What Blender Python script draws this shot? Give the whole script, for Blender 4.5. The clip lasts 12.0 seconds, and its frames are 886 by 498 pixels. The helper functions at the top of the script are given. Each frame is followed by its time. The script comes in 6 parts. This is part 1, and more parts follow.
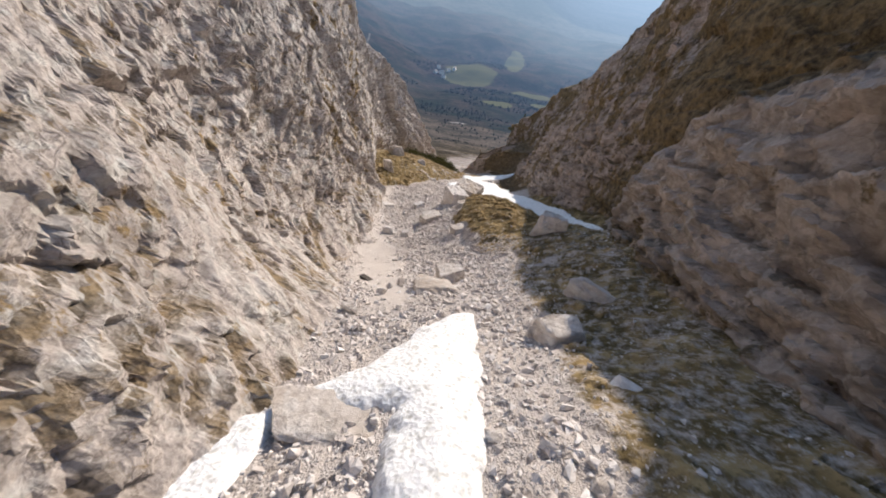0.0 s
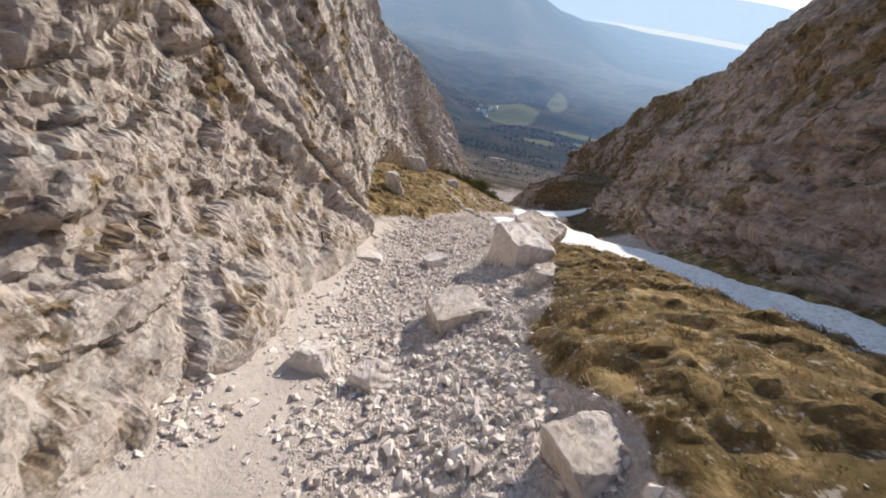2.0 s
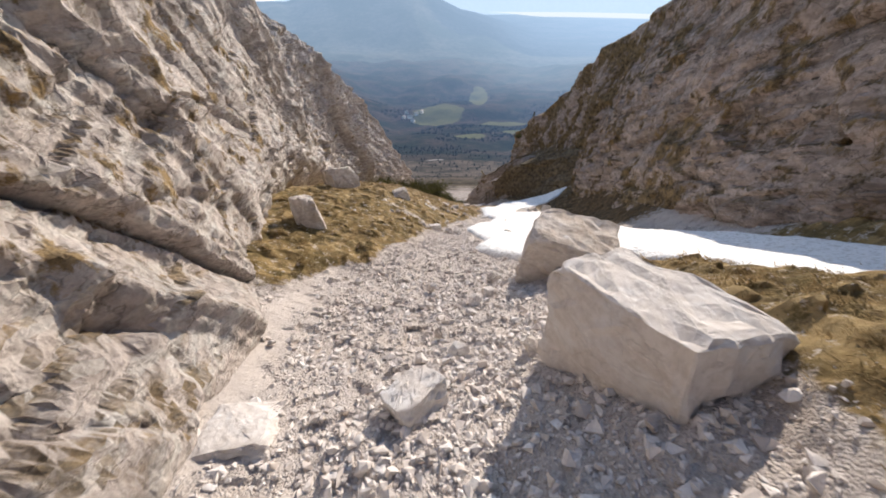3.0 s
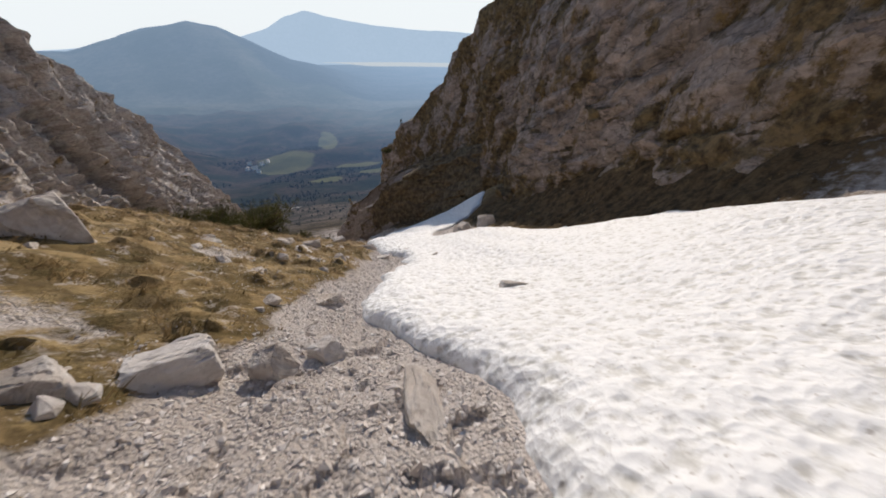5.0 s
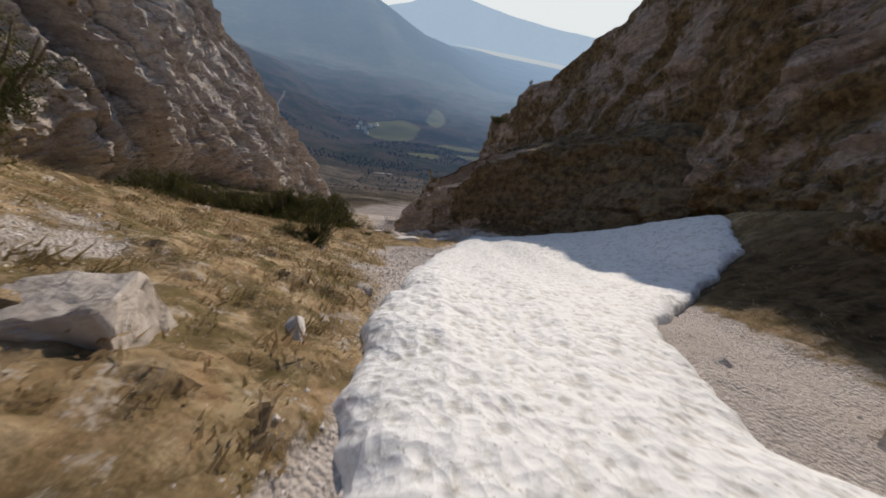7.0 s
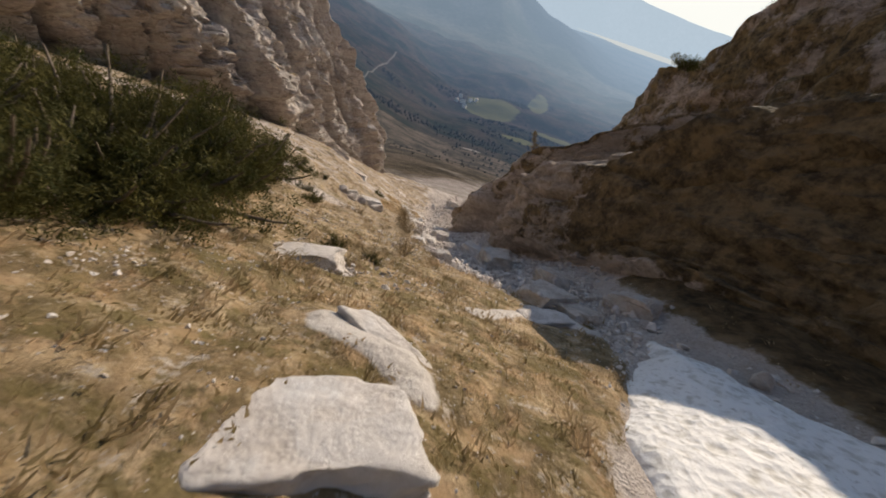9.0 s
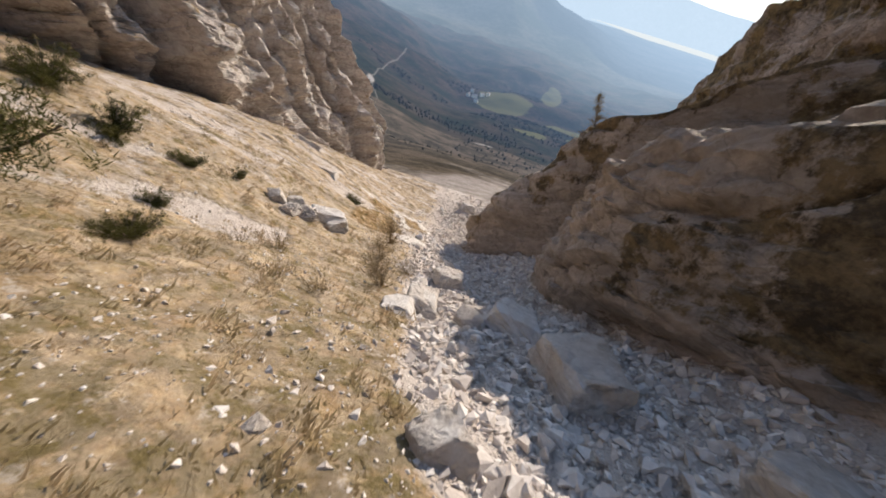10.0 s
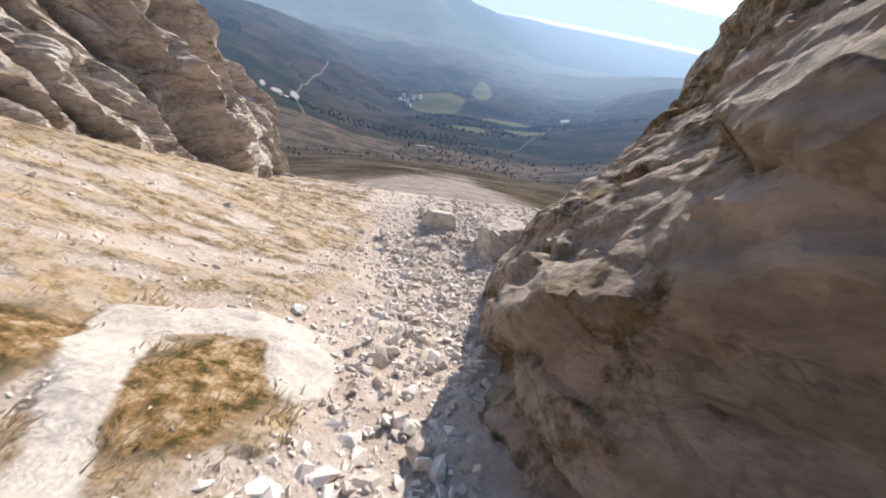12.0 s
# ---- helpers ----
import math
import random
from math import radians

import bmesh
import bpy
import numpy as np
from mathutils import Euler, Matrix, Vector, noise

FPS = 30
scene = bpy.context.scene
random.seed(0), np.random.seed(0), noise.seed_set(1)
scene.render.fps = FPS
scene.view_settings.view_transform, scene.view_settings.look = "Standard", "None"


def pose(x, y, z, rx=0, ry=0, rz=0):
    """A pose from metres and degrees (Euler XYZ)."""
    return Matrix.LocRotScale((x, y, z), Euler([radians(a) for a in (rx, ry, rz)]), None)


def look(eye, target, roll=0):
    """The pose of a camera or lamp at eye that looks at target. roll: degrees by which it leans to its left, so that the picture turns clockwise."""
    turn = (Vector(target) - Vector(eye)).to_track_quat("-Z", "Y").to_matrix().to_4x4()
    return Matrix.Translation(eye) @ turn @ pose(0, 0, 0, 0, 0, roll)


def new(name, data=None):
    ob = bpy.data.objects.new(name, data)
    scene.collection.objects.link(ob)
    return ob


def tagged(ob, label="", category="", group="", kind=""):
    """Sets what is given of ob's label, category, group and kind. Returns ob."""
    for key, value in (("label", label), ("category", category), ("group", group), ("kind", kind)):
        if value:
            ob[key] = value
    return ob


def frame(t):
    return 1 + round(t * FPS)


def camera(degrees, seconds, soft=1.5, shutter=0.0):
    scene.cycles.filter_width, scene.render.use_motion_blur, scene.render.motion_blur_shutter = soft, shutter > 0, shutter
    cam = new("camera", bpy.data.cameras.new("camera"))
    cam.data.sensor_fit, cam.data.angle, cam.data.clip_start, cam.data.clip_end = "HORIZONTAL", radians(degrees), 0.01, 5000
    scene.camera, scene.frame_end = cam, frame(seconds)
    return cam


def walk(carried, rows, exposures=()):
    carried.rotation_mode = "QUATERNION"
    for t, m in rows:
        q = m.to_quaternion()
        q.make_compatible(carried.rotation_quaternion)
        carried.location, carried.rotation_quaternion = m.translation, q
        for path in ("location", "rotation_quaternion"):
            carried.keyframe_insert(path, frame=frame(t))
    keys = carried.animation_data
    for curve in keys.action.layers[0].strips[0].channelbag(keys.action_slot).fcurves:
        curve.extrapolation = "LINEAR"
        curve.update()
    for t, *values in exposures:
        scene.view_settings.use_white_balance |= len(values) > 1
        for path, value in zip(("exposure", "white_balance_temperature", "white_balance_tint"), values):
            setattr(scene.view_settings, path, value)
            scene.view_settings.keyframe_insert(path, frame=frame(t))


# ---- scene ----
cam = camera(101.57, 12.0, 1.8, 0.08)
# seconds, x, y, z, yaw, pitch, roll
PATH = [
    (0.00, -0.000, -0.000, 0.000, 8.04, -44.56, -6.27),
    (0.25, 0.095, 1.679, -1.337, 11.50, -44.67, -7.28),
    (0.50, 0.142, 3.351, -2.674, 14.98, -44.48, -8.28),
    (0.75, 0.098, 5.018, -4.000, 18.29, -43.81, -9.19),
    (1.00, -0.044, 6.725, -5.271, 20.51, -42.94, -9.64),
    (1.25, -0.283, 8.508, -6.447, 20.78, -42.19, -9.31),
    (1.50, -0.609, 10.327, -7.547, 19.51, -41.48, -8.37),
    (1.75, -0.999, 12.138, -8.604, 17.27, -40.69, -7.09),
    (2.00, -1.397, 13.941, -9.651, 14.31, -39.88, -5.55),
    (2.25, -1.757, 15.749, -10.713, 10.81, -39.17, -3.81),
    (2.50, -2.116, 17.581, -11.772, 7.25, -38.69, -2.04),
    (2.75, -2.500, 19.440, -12.810, 3.97, -38.45, -0.45),
    (3.00, -2.846, 21.264, -13.845, 0.67, -38.25, 0.87),
    (3.25, -3.079, 22.994, -14.899, -3.03, -37.86, 1.86),
    (3.50, -3.197, 24.630, -15.965, -6.99, -37.26, 2.50),
    (3.75, -3.215, 26.193, -17.028, -10.95, -36.50, 2.80),
    (4.00, -3.148, 27.702, -18.076, -14.66, -35.65, 2.75),
    (4.25, -3.010, 29.174, -19.092, -17.86, -34.75, 2.36),
    (4.50, -2.817, 30.629, -20.065, -20.30, -33.84, 1.63),
    (4.75, -2.582, 32.085, -20.979, -21.72, -32.98, 0.54),
    (5.00, -2.321, 33.563, -21.821, -21.87, -32.23, -0.89),
    (5.25, -2.044, 35.067, -22.590, -20.63, -31.63, -2.60),
    (5.50, -1.743, 36.561, -23.341, -18.44, -31.25, -4.22),
    (5.75, -1.412, 38.006, -24.122, -15.85, -31.15, -5.42),
    (6.00, -1.079, 39.428, -24.894, -13.16, -31.42, -6.28),
    (6.25, -0.774, 40.858, -25.615, -10.58, -32.06, -6.93),
    (6.50, -0.500, 42.302, -26.318, -8.08, -32.93, -7.56),
    (6.75, -0.253, 43.757, -27.043, -5.58, -33.86, -8.28),
    (7.00, -0.033, 45.224, -27.797, -3.07, -34.82, -9.08),
    (7.25, 0.160, 46.705, -28.574, -0.60, -35.78, -9.92),
    (7.50, 0.326, 48.198, -29.372, 1.83, -36.73, -10.75),
    (7.75, 0.465, 49.707, -30.186, 4.19, -37.63, -11.53),
    (8.00, 0.577, 51.231, -31.012, 6.46, -38.49, -12.20),
    (8.25, 0.660, 52.772, -31.847, 8.60, -39.28, -12.74),
    (8.50, 0.716, 54.329, -32.687, 10.60, -39.97, -13.08),
    (8.75, 0.740, 55.899, -33.526, 12.43, -40.55, -13.21),
    (9.00, 0.714, 57.454, -34.353, 13.99, -40.99, -13.22),
    (9.25, 0.622, 58.967, -35.159, 15.17, -41.28, -13.17),
    (9.50, 0.483, 60.429, -35.959, 15.82, -41.47, -12.88),
    (9.75, 0.324, 61.839, -36.769, 15.78, -41.64, -12.19),
    (10.00, 0.163, 63.201, -37.589, 15.11, -41.74, -11.29),
    (10.25, 0.016, 64.523, -38.419, 13.95, -41.71, -10.43),
    (10.50, -0.125, 65.808, -39.255, 12.44, -41.52, -9.68),
    (10.75, -0.264, 67.065, -40.095, 10.76, -41.19, -9.03),
    (11.00, -0.395, 68.329, -40.934, 9.08, -40.79, -8.46),
    (11.25, -0.511, 69.624, -41.767, 7.54, -40.39, -7.94),
    (11.50, -0.628, 70.916, -42.588, 6.10, -39.98, -7.57),
    (11.75, -0.761, 72.166, -43.395, 4.69, -39.56, -7.42),
    (12.00, -0.903, 73.388, -44.193, 3.28, -39.13, -7.41),
]
walk(cam, [(t, pose(x, y, z, 90 + pitch, roll, yaw)) for t, x, y, z, yaw, pitch, roll in PATH],
     [(t, e, kelvin, 12) for t, e, kelvin in ((0, 0.42, 6900), (2.5, 0.5, 6900), (3.2, 0.57, 6900), (4.8, 0.05, 6900), (5.5, -0.32, 6900), (6.5, -0.26, 7000), (8.3, -0.3, 7300), (9, 0.0, 7700), (9.5, 0.15, 7500), (10, 0.45, 7300), (10.5, 0.6, 7100), (11, 0.75, 7000), (11.5, 0.85, 6900), (12, 0.75, 6900))])

# ---- world, sun, exposure ----
SUN_AZ, SUN_EL = radians(25.5), radians(23.0)
world = bpy.data.worlds.new("world")
scene.world = world
world.use_nodes = True
wn = world.node_tree.nodes
sky = wn.new("ShaderNodeTexSky")
sky.sky_type, sky.sun_disc = "NISHITA", False
sky.sun_elevation, sky.sun_rotation = SUN_EL, SUN_AZ
sky.air_density, sky.dust_density, sky.ozone_density = 1.0, 0.3, 3.0
wn["Background"].inputs["Strength"].default_value = 0.15
world.node_tree.links.new(sky.outputs["Color"], wn["Background"].inputs["Color"])
sun_data = bpy.data.lights.new("sun", "SUN")
sun_data.energy, sun_data.angle, sun_data.color = 3.8, radians(0.6), (1.0, 0.92, 0.82)
sun = new("sun", sun_data)
to_sun = Vector((math.sin(SUN_AZ) * math.cos(SUN_EL), math.cos(SUN_AZ) * math.cos(SUN_EL), math.sin(SUN_EL)))
sun.matrix_world = look(to_sun * 100, (0, 0, 0))


# ---- numeric noise ----
def rnd(ix, iy, iz, seed):
    """Pseudo-random numbers in 0..1 for integer lattice points."""
    h = (ix.astype(np.int64) * 374761393 + iy.astype(np.int64) * 668265263 + iz.astype(np.int64) * 2147483647 + seed * 974711) & 0xFFFFFFFF
    h = ((h ^ (h >> 13)) * 1274126177) & 0xFFFFFFFF
    h = ((h ^ (h >> 16)) * 1103515245) & 0xFFFFFFFF
    return ((h ^ (h >> 15)) & 0xFFFFFF) / float(0x1000000)


def soft_noise(x, y, z, seed=0):
    """Smooth value noise in -1..1."""
    x, y, z = np.broadcast_arrays(np.asarray(x, float), np.asarray(y, float), np.asarray(z, float))
    ix, iy, iz = np.floor(x), np.floor(y), np.floor(z)
    fx, fy, fz = x - ix, y - iy, z - iz
    fx, fy, fz = (f * f * (3 - 2 * f) for f in (fx, fy, fz))
    total = 0
    for dx in (0, 1):
        for dy in (0, 1):
            for dz in (0, 1):
                wgt = (fx if dx else 1 - fx) * (fy if dy else 1 - fy) * (fz if dz else 1 - fz)
                total = total + wgt * rnd(ix + dx, iy + dy, iz + dz, seed)
    return total * 2 - 1


def layered(x, y, z, octaves=4, seed=0):
    total, amp, k = 0, 1.0, 1.0
    for o in range(octaves):
        total = total + amp * soft_noise(x * k, y * k, z * k, seed + o * 17)
        amp, k = amp * 0.5, k * 2.03
    return total / 1.9


def facets(u, v, seed, tilt=0.6):
    """Broken rock in one layer: every cell of a jittered lattice has its own height and its own tilt."""
    iu, iv = np.floor(u), np.floor(v)
    best = np.full(u.shape, 9.0)
    second = np.full(u.shape, 9.0)
    out = np.zeros(u.shape)
    zero = np.zeros(u.shape)
    for du in (-1, 0, 1):
        for dv in (-1, 0, 1):
            cu, cv = iu + du, iv + dv
            pu, pv = cu + rnd(cu, cv, zero, seed), cv + rnd(cu, cv, zero + 1, seed)
            d = (u - pu) ** 2 + (v - pv) ** 2
            h = rnd(cu, cv, zero + 2, seed) * 2 - 1 + tilt * ((rnd(cu, cv, zero + 3, seed) - 0.5) * (u - pu) + (rnd(cu, cv, zero + 4, seed) - 0.5) * (v - pv)) * 3
            near = d < best
            second = np.where(near, best, np.minimum(second, d))
            out = np.where(near, h, out)
            best = np.where(near, d, best)
    crack = np.clip((np.sqrt(second) - np.sqrt(best)) / 0.12, 0, 1)
    return out - 0.5 * (1 - crack)


def bowls(u, v, seed):
    """Distance to the nearest point of a jittered lattice: shallow bowls with sharp rims."""
    iu, iv = np.floor(u), np.floor(v)
    best = np.full(u.shape, 9.0)
    zero = np.zeros(u.shape)
    for du in (-1, 0, 1):
        for dv in (-1, 0, 1):
            cu, cv = iu + du, iv + dv
            d = (u - cu - rnd(cu, cv, zero, seed)) ** 2 + (v - cv - rnd(cu, cv, zero + 1, seed)) ** 2
            best = np.minimum(best, d)
    return np.sqrt(best)


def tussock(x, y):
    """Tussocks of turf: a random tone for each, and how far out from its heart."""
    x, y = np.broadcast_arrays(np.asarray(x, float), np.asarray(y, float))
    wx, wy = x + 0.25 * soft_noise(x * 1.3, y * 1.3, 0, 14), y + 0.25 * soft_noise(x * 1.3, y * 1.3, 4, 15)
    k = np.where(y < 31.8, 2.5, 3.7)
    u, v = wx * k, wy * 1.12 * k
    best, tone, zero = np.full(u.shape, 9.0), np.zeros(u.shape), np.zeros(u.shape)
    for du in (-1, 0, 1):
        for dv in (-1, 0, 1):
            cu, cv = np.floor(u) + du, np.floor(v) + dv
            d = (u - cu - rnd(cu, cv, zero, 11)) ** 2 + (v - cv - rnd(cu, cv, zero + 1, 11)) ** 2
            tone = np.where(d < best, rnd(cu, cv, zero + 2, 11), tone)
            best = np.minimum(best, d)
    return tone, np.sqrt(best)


def tussock_tone(x, y):
    return tussock(x, y)[0]


def tussock_rim(x, y):
    return tussock(x, y)[1]


def step01(x, a, b):
    t = np.clip((x - a) / (b - a), 0, 1)
    return t * t * (3 - 2 * t)


def table(ys, vs):
    """A smooth curve through stations along the gully (cubic, slope-limited)."""
    ys, vs = np.asarray(ys, float), np.asarray(vs, float)
    slope = np.gradient(vs, ys)

    def curve(y):
        y = np.clip(np.asarray(y, float), ys[0], ys[-1])
        i = np.clip(np.searchsorted(ys, y) - 1, 0, len(ys) - 2)
        h = ys[i + 1] - ys[i]
        t = (y - ys[i]) / h
        return ((2 * t**3 - 3 * t**2 + 1) * vs[i] + (t**3 - 2 * t**2 + t) * h * slope[i]
                + (3 * t**2 - 2 * t**3) * vs[i + 1] + (t**3 - t**2) * h * slope[i + 1])
    return curve


def chain(ys, vs):
    return lambda y: np.interp(y, ys, vs)


# ---- plan of the gully: it runs down along +y ----
SECTIONS = [-12, -6, 0, 6, 12, 18, 24, 30, 36, 42, 48, 54, 60, 66, 72, 78, 84, 92, 100]
# heights of the ground on lines that run along the gully
LINE = {}
LINE[-13] = table(SECTIONS, [-1.6, -4.5, -7.4, -10.5, -13.5, -15.9, -18.1, -20.3, -22.4, -25.1, -28.8, -33.0, -36.8, -39.6, -42.6, -46.4, -50.4, -55.5, -60.0])
LINE[-9] = table(SECTIONS, [-1.5, -4.3, -6.9, -10.2, -13.8, -16.0, -18.5, -20.7, -22.4, -24.9, -28.7, -33.1, -37.1, -40.0, -42.8, -46.5, -50.7, -55.6, -60.0])
LINE[-6] = table(SECTIONS, [-1.4, -4.1, -6.3, -9.8, -14.0, -16.4, -19.3, -21.6, -23.2, -25.3, -29.0, -33.4, -37.3, -40.8, -43.7, -47.3, -51.1, -55.6, -60.0])
LINE[-3] = table(SECTIONS, [-1.1, -3.7, -5.5, -9.0, -13.6, -16.5, -19.0, -21.9, -24.4, -26.7, -29.8, -33.8, -37.4, -41.5, -45.0, -48.6, -51.2, -55.5, -60.0])
LINE[0] = table(SECTIONS, [-0.6, -3.0, -4.6, -8.3, -12.5, -14.9, -17.8, -21.4, -24.8, -27.9, -30.6, -34.3, -37.6, -41.6, -45.5, -49.1, -51.0, -55.4, -60.0])
LINE[3] = table(SECTIONS, [0.1, -2.1, -3.8, -7.9, -10.8, -13.6, -17.2, -20.9, -24.4, -27.9, -30.7, -34.4, -37.7, -41.1, -44.2, -48.0, -50.9, -55.3, -60.0])
LINE[6] = table(SECTIONS, [0.8, -1.4, -3.5, -6.9, -9.4, -13.6, -17.3, -20.5, -24.0, -27.5, -30.2, -33.6, -36.8, -39.2, -42.6, -46.6, -50.6, -55.2, -60.0])
LINE[9] = table(SECTIONS, [1.4, -1.0, -3.3, -6.2, -8.9, -12.7, -16.2, -19.0, -22.0, -24.7, -28.2, -31.8, -36.2, -40.1, -44.1, -47.6, -50.7, -55.1, -60.0])
LINE_X = np.array(sorted(LINE), float)
LINE_Z = [LINE[int(x)] for x in LINE_X]


def ground_z(x, y):
    """Smooth height of the ground, without stones."""
    x, y = np.broadcast_arrays(np.asarray(x, float), np.asarray(y, float))
    zs = np.stack([c(y) for c in LINE_Z])
    xc = np.clip(x, LINE_X[0], LINE_X[-1])
    i = np.clip(np.searchsorted(LINE_X, xc) - 1, 0, len(LINE_X) - 2)
    h = LINE_X[i + 1] - LINE_X[i]
    t = (xc - LINE_X[i]) / h
    pick = lambda k: np.take_along_axis(zs, np.clip(k, 0, len(LINE_X) - 1)[None], 0)[0]
    z0, z1, za, zb = pick(i), pick(i + 1), pick(i - 1), pick(i + 2)
    m0 = np.where(i > 0, (z1 - za) / (LINE_X[i + 1] - LINE_X[np.clip(i - 1, 0, None)]), (z1 - z0) / h) * h
    m1 = np.where(i < len(LINE_X) - 2, (zb - z0) / (LINE_X[np.clip(i + 2, None, len(LINE_X) - 1)] - LINE_X[i]), (z1 - z0) / h) * h
    return (2 * t**3 - 3 * t**2 + 1) * z0 + (t**3 - 2 * t**2 + t) * m0 + (3 * t**2 - 2 * t**3) * z1 + (t**3 - t**2) * m1


# edges of the surfaces, x by y
TRAIL_L = chain([5, 6, 8, 10, 13, 17, 22, 28, 31], [-1.5, -2.0, -2.9, -4.2, -5.2, -5.9, -6.9, -7.4, -6.6])
TRAIL_R = chain([5, 6, 8.8, 12.4, 15.6, 17.6, 22, 28, 31], [-1.4, -0.8, -1.1, -2.2, -3.4, -4.2, -5.9, -6.5, -6.4])
MOUND_L = chain([4, 9, 11, 13, 16, 19, 22, 25, 29, 31], [3.4, 2.4, 1.6, 1.0, 0.4, -0.2, 0.0, 0.6, 1.4, 3.2])
SNOW_L = chain([13.4, 16, 19, 21.4, 24.2, 27.5, 29.5, 31, 32, 33.6, 34.8, 35.8, 37.1, 38.2, 39.5, 42.1, 43.5, 44.1, 45.2, 47.3, 50, 53, 55.3, 56, 57.8, 60.3, 62.0, 63.8],
               [6.2, 5.8, 5.4, 5.1, 4.3, 3.2, 2.0, -0.2, -1.0, -1.8, -1.3, -1.4, -1.9, -1.7, -1.2, 0.0, 0.3, -0.1, -0.2, -0.2, 0.2, 0.8, 1.4, 1.6, 2.4, 3.1, 4.3, 5.2])
SNOW_R = chain([13.4, 16, 20, 22.6, 25.8, 29.5, 34.3, 38.8, 40.8, 44, 45.2, 45.6, 46.2, 47, 48.2, 51, 53.6, 57, 58.4, 59.4, 60.4, 61.3, 62.2, 63.8], [6.8, 7.2, 7.6, 7.8, 7.2, 6.6, 5.4, 5.9, 5.6, 5.0, 4.7, 3.2, 2.5, 2.7, 3.3, 7.2, 9.0, 8.0, 7.0, 5.5, 4.7, 4.2, 3.8, 3.7])
PATCH_L = chain([-5, 0.4, 1.2, 2.1, 3.3, 4.4, 5.3, 6.2], [-3.0, -3.5, -3.6, -2.6, -1.3, -0.7, -0.2, 0.7])
PATCH_R = chain([-5, 1, 3, 4.5, 6.2], [1.2, 0.9, 0.9, 0.9, 1.0])
GRASS_R = chain([26, 27, 28.2, 31.6, 33.5, 35, 37, 39, 41, 43, 45, 48, 52, 54.8, 56.3, 57.3, 60, 62, 63, 64, 66, 68.5, 71, 74, 76.5, 80, 84, 96],
                [-9.5, -8.2, -6.8, -5.7, -4.5, -4.0, -2.9, -2.2, -1.6, -0.8, -0.3, -0.3, -0.4, -0.2, 0.2, 1.7, 2.9, 3.4, 2.2, 0.3, -0.3, -0.9, -1.5, -1.6, -2.2, -2.3, -3.2, -5.0])


def snow_depth(x, y):
    """How far inside a snow field, in metres, less than 0 outside."""
    ragged = 0.22 * layered(x * 1.6, y * 1.6, 0, 4, 41)
    main = np.minimum.reduce([x - SNOW_L(y), SNOW_R(y) - x, (y - 13.4) * 0.8, (63.8 - y) * 0.8]) + ragged
    small = np.minimum.reduce([x - PATCH_L(y), PATCH_R(y) - x, y + 5, (6.2 - y) * 0.8]) + ragged
    island = np.minimum.reduce([x + 2.25, -0.4 - x, 2.3 - y]) + 1.2 * ragged
    return main, np.minimum(small, -island)


def grass_cover(x, y):
    n = layered(x * 0.55, y * 0.55, 3, 4, 7)
    left = step01(GRASS_R(y) - x + 0.7 * n, -0.25, 0.35) * step01(y, 26, 30)
    # below, the slope is half scree: straw in bands across it
    thin = step01(y, 67, 75)
    bands = layered(x * 1.3 + y * 0.5, (y - 0.5 * x) * 3.6, 9, 5, 23)
    left = left * (1 - thin * (0.12 + 0.60 * step01(bands, -0.15, 0.3)))
    turfy = 1 - step01(1.4 - np.hypot((x + 2.1) / 1.2, (y - 69.7) / 2.0), 0, 0.4)
    holes = turfy * step01(layered(x * 0.8, y * 0.8, 4, 4, 27), 0.0, 0.5) * step01(y, 33, 37)
    left = left * (1 - holes * np.interp(y, [55, 60], [0.62, 0.3]))
    scant = layered(x * 0.5 + 7, (y - 0.4 * x) * 0.8, 6, 5, 33) - 2 * (1 - turfy)
    left = left * (1 - 0.6 * step01(scant, -0.2, 0.25) * step01(y, 58, 66) * step01(-x, 2.2, 3.4) * step01(75 - y, 0, 4))
    white = np.maximum(step01(1.0 - np.hypot((x + 1.2) / 0.8, (y - 60.8) / 0.5) + 0.5 * n, 0, 0.3), step01(1.0 - np.hypot((x + 4.0) / 0.9, (y - 69.0) / 0.7) + 0.6 * n, 0, 0.3) * 0.35)
    white = np.maximum(white, 0.5 * step01(1.0 - np.hypot((x + 3.6) / 2.0, (y - 72.7) / 1.1) + 0.7 * n, 0, 0.5))
    left = left * (1 - white)
    left = np.maximum(left, rust_cover(x, y))
    mound = step01(x - MOUND_L(y) + 0.6 * n, -0.2, 0.5) * step01(y, 8, 14) * step01(31.5 - y, 0, 3) * (0.55 + 0.45 * step01(y, 12, 18))
    dry = 0.55 * step01(x - 1.7 + n, 0, 1.2) * step01(layered(x * 0.8, y * 0.8, 8, 4, 29), -0.95, -0.35) * step01(17 - y, 0, 4)
    right = step01(x - 4.2 + n, 0, 1.0) * step01(y, 34, 38) * step01(57 - y, 0, 4)
    return np.clip(np.maximum.reduce([left, mound, dry, right * 0.8, heath_shade_cover(x, y) * (y > 53)]), 0, 1)


def lush_cover(x, y):
    """Browner, mossier turf in the upper gully."""
    return step01(50 - y, 0, 14) + 0 * x


def parched_cover(x, y):
    """Bleached turf mixed with grit, lower down."""
    return step01(y, 56, 76) + 0 * x


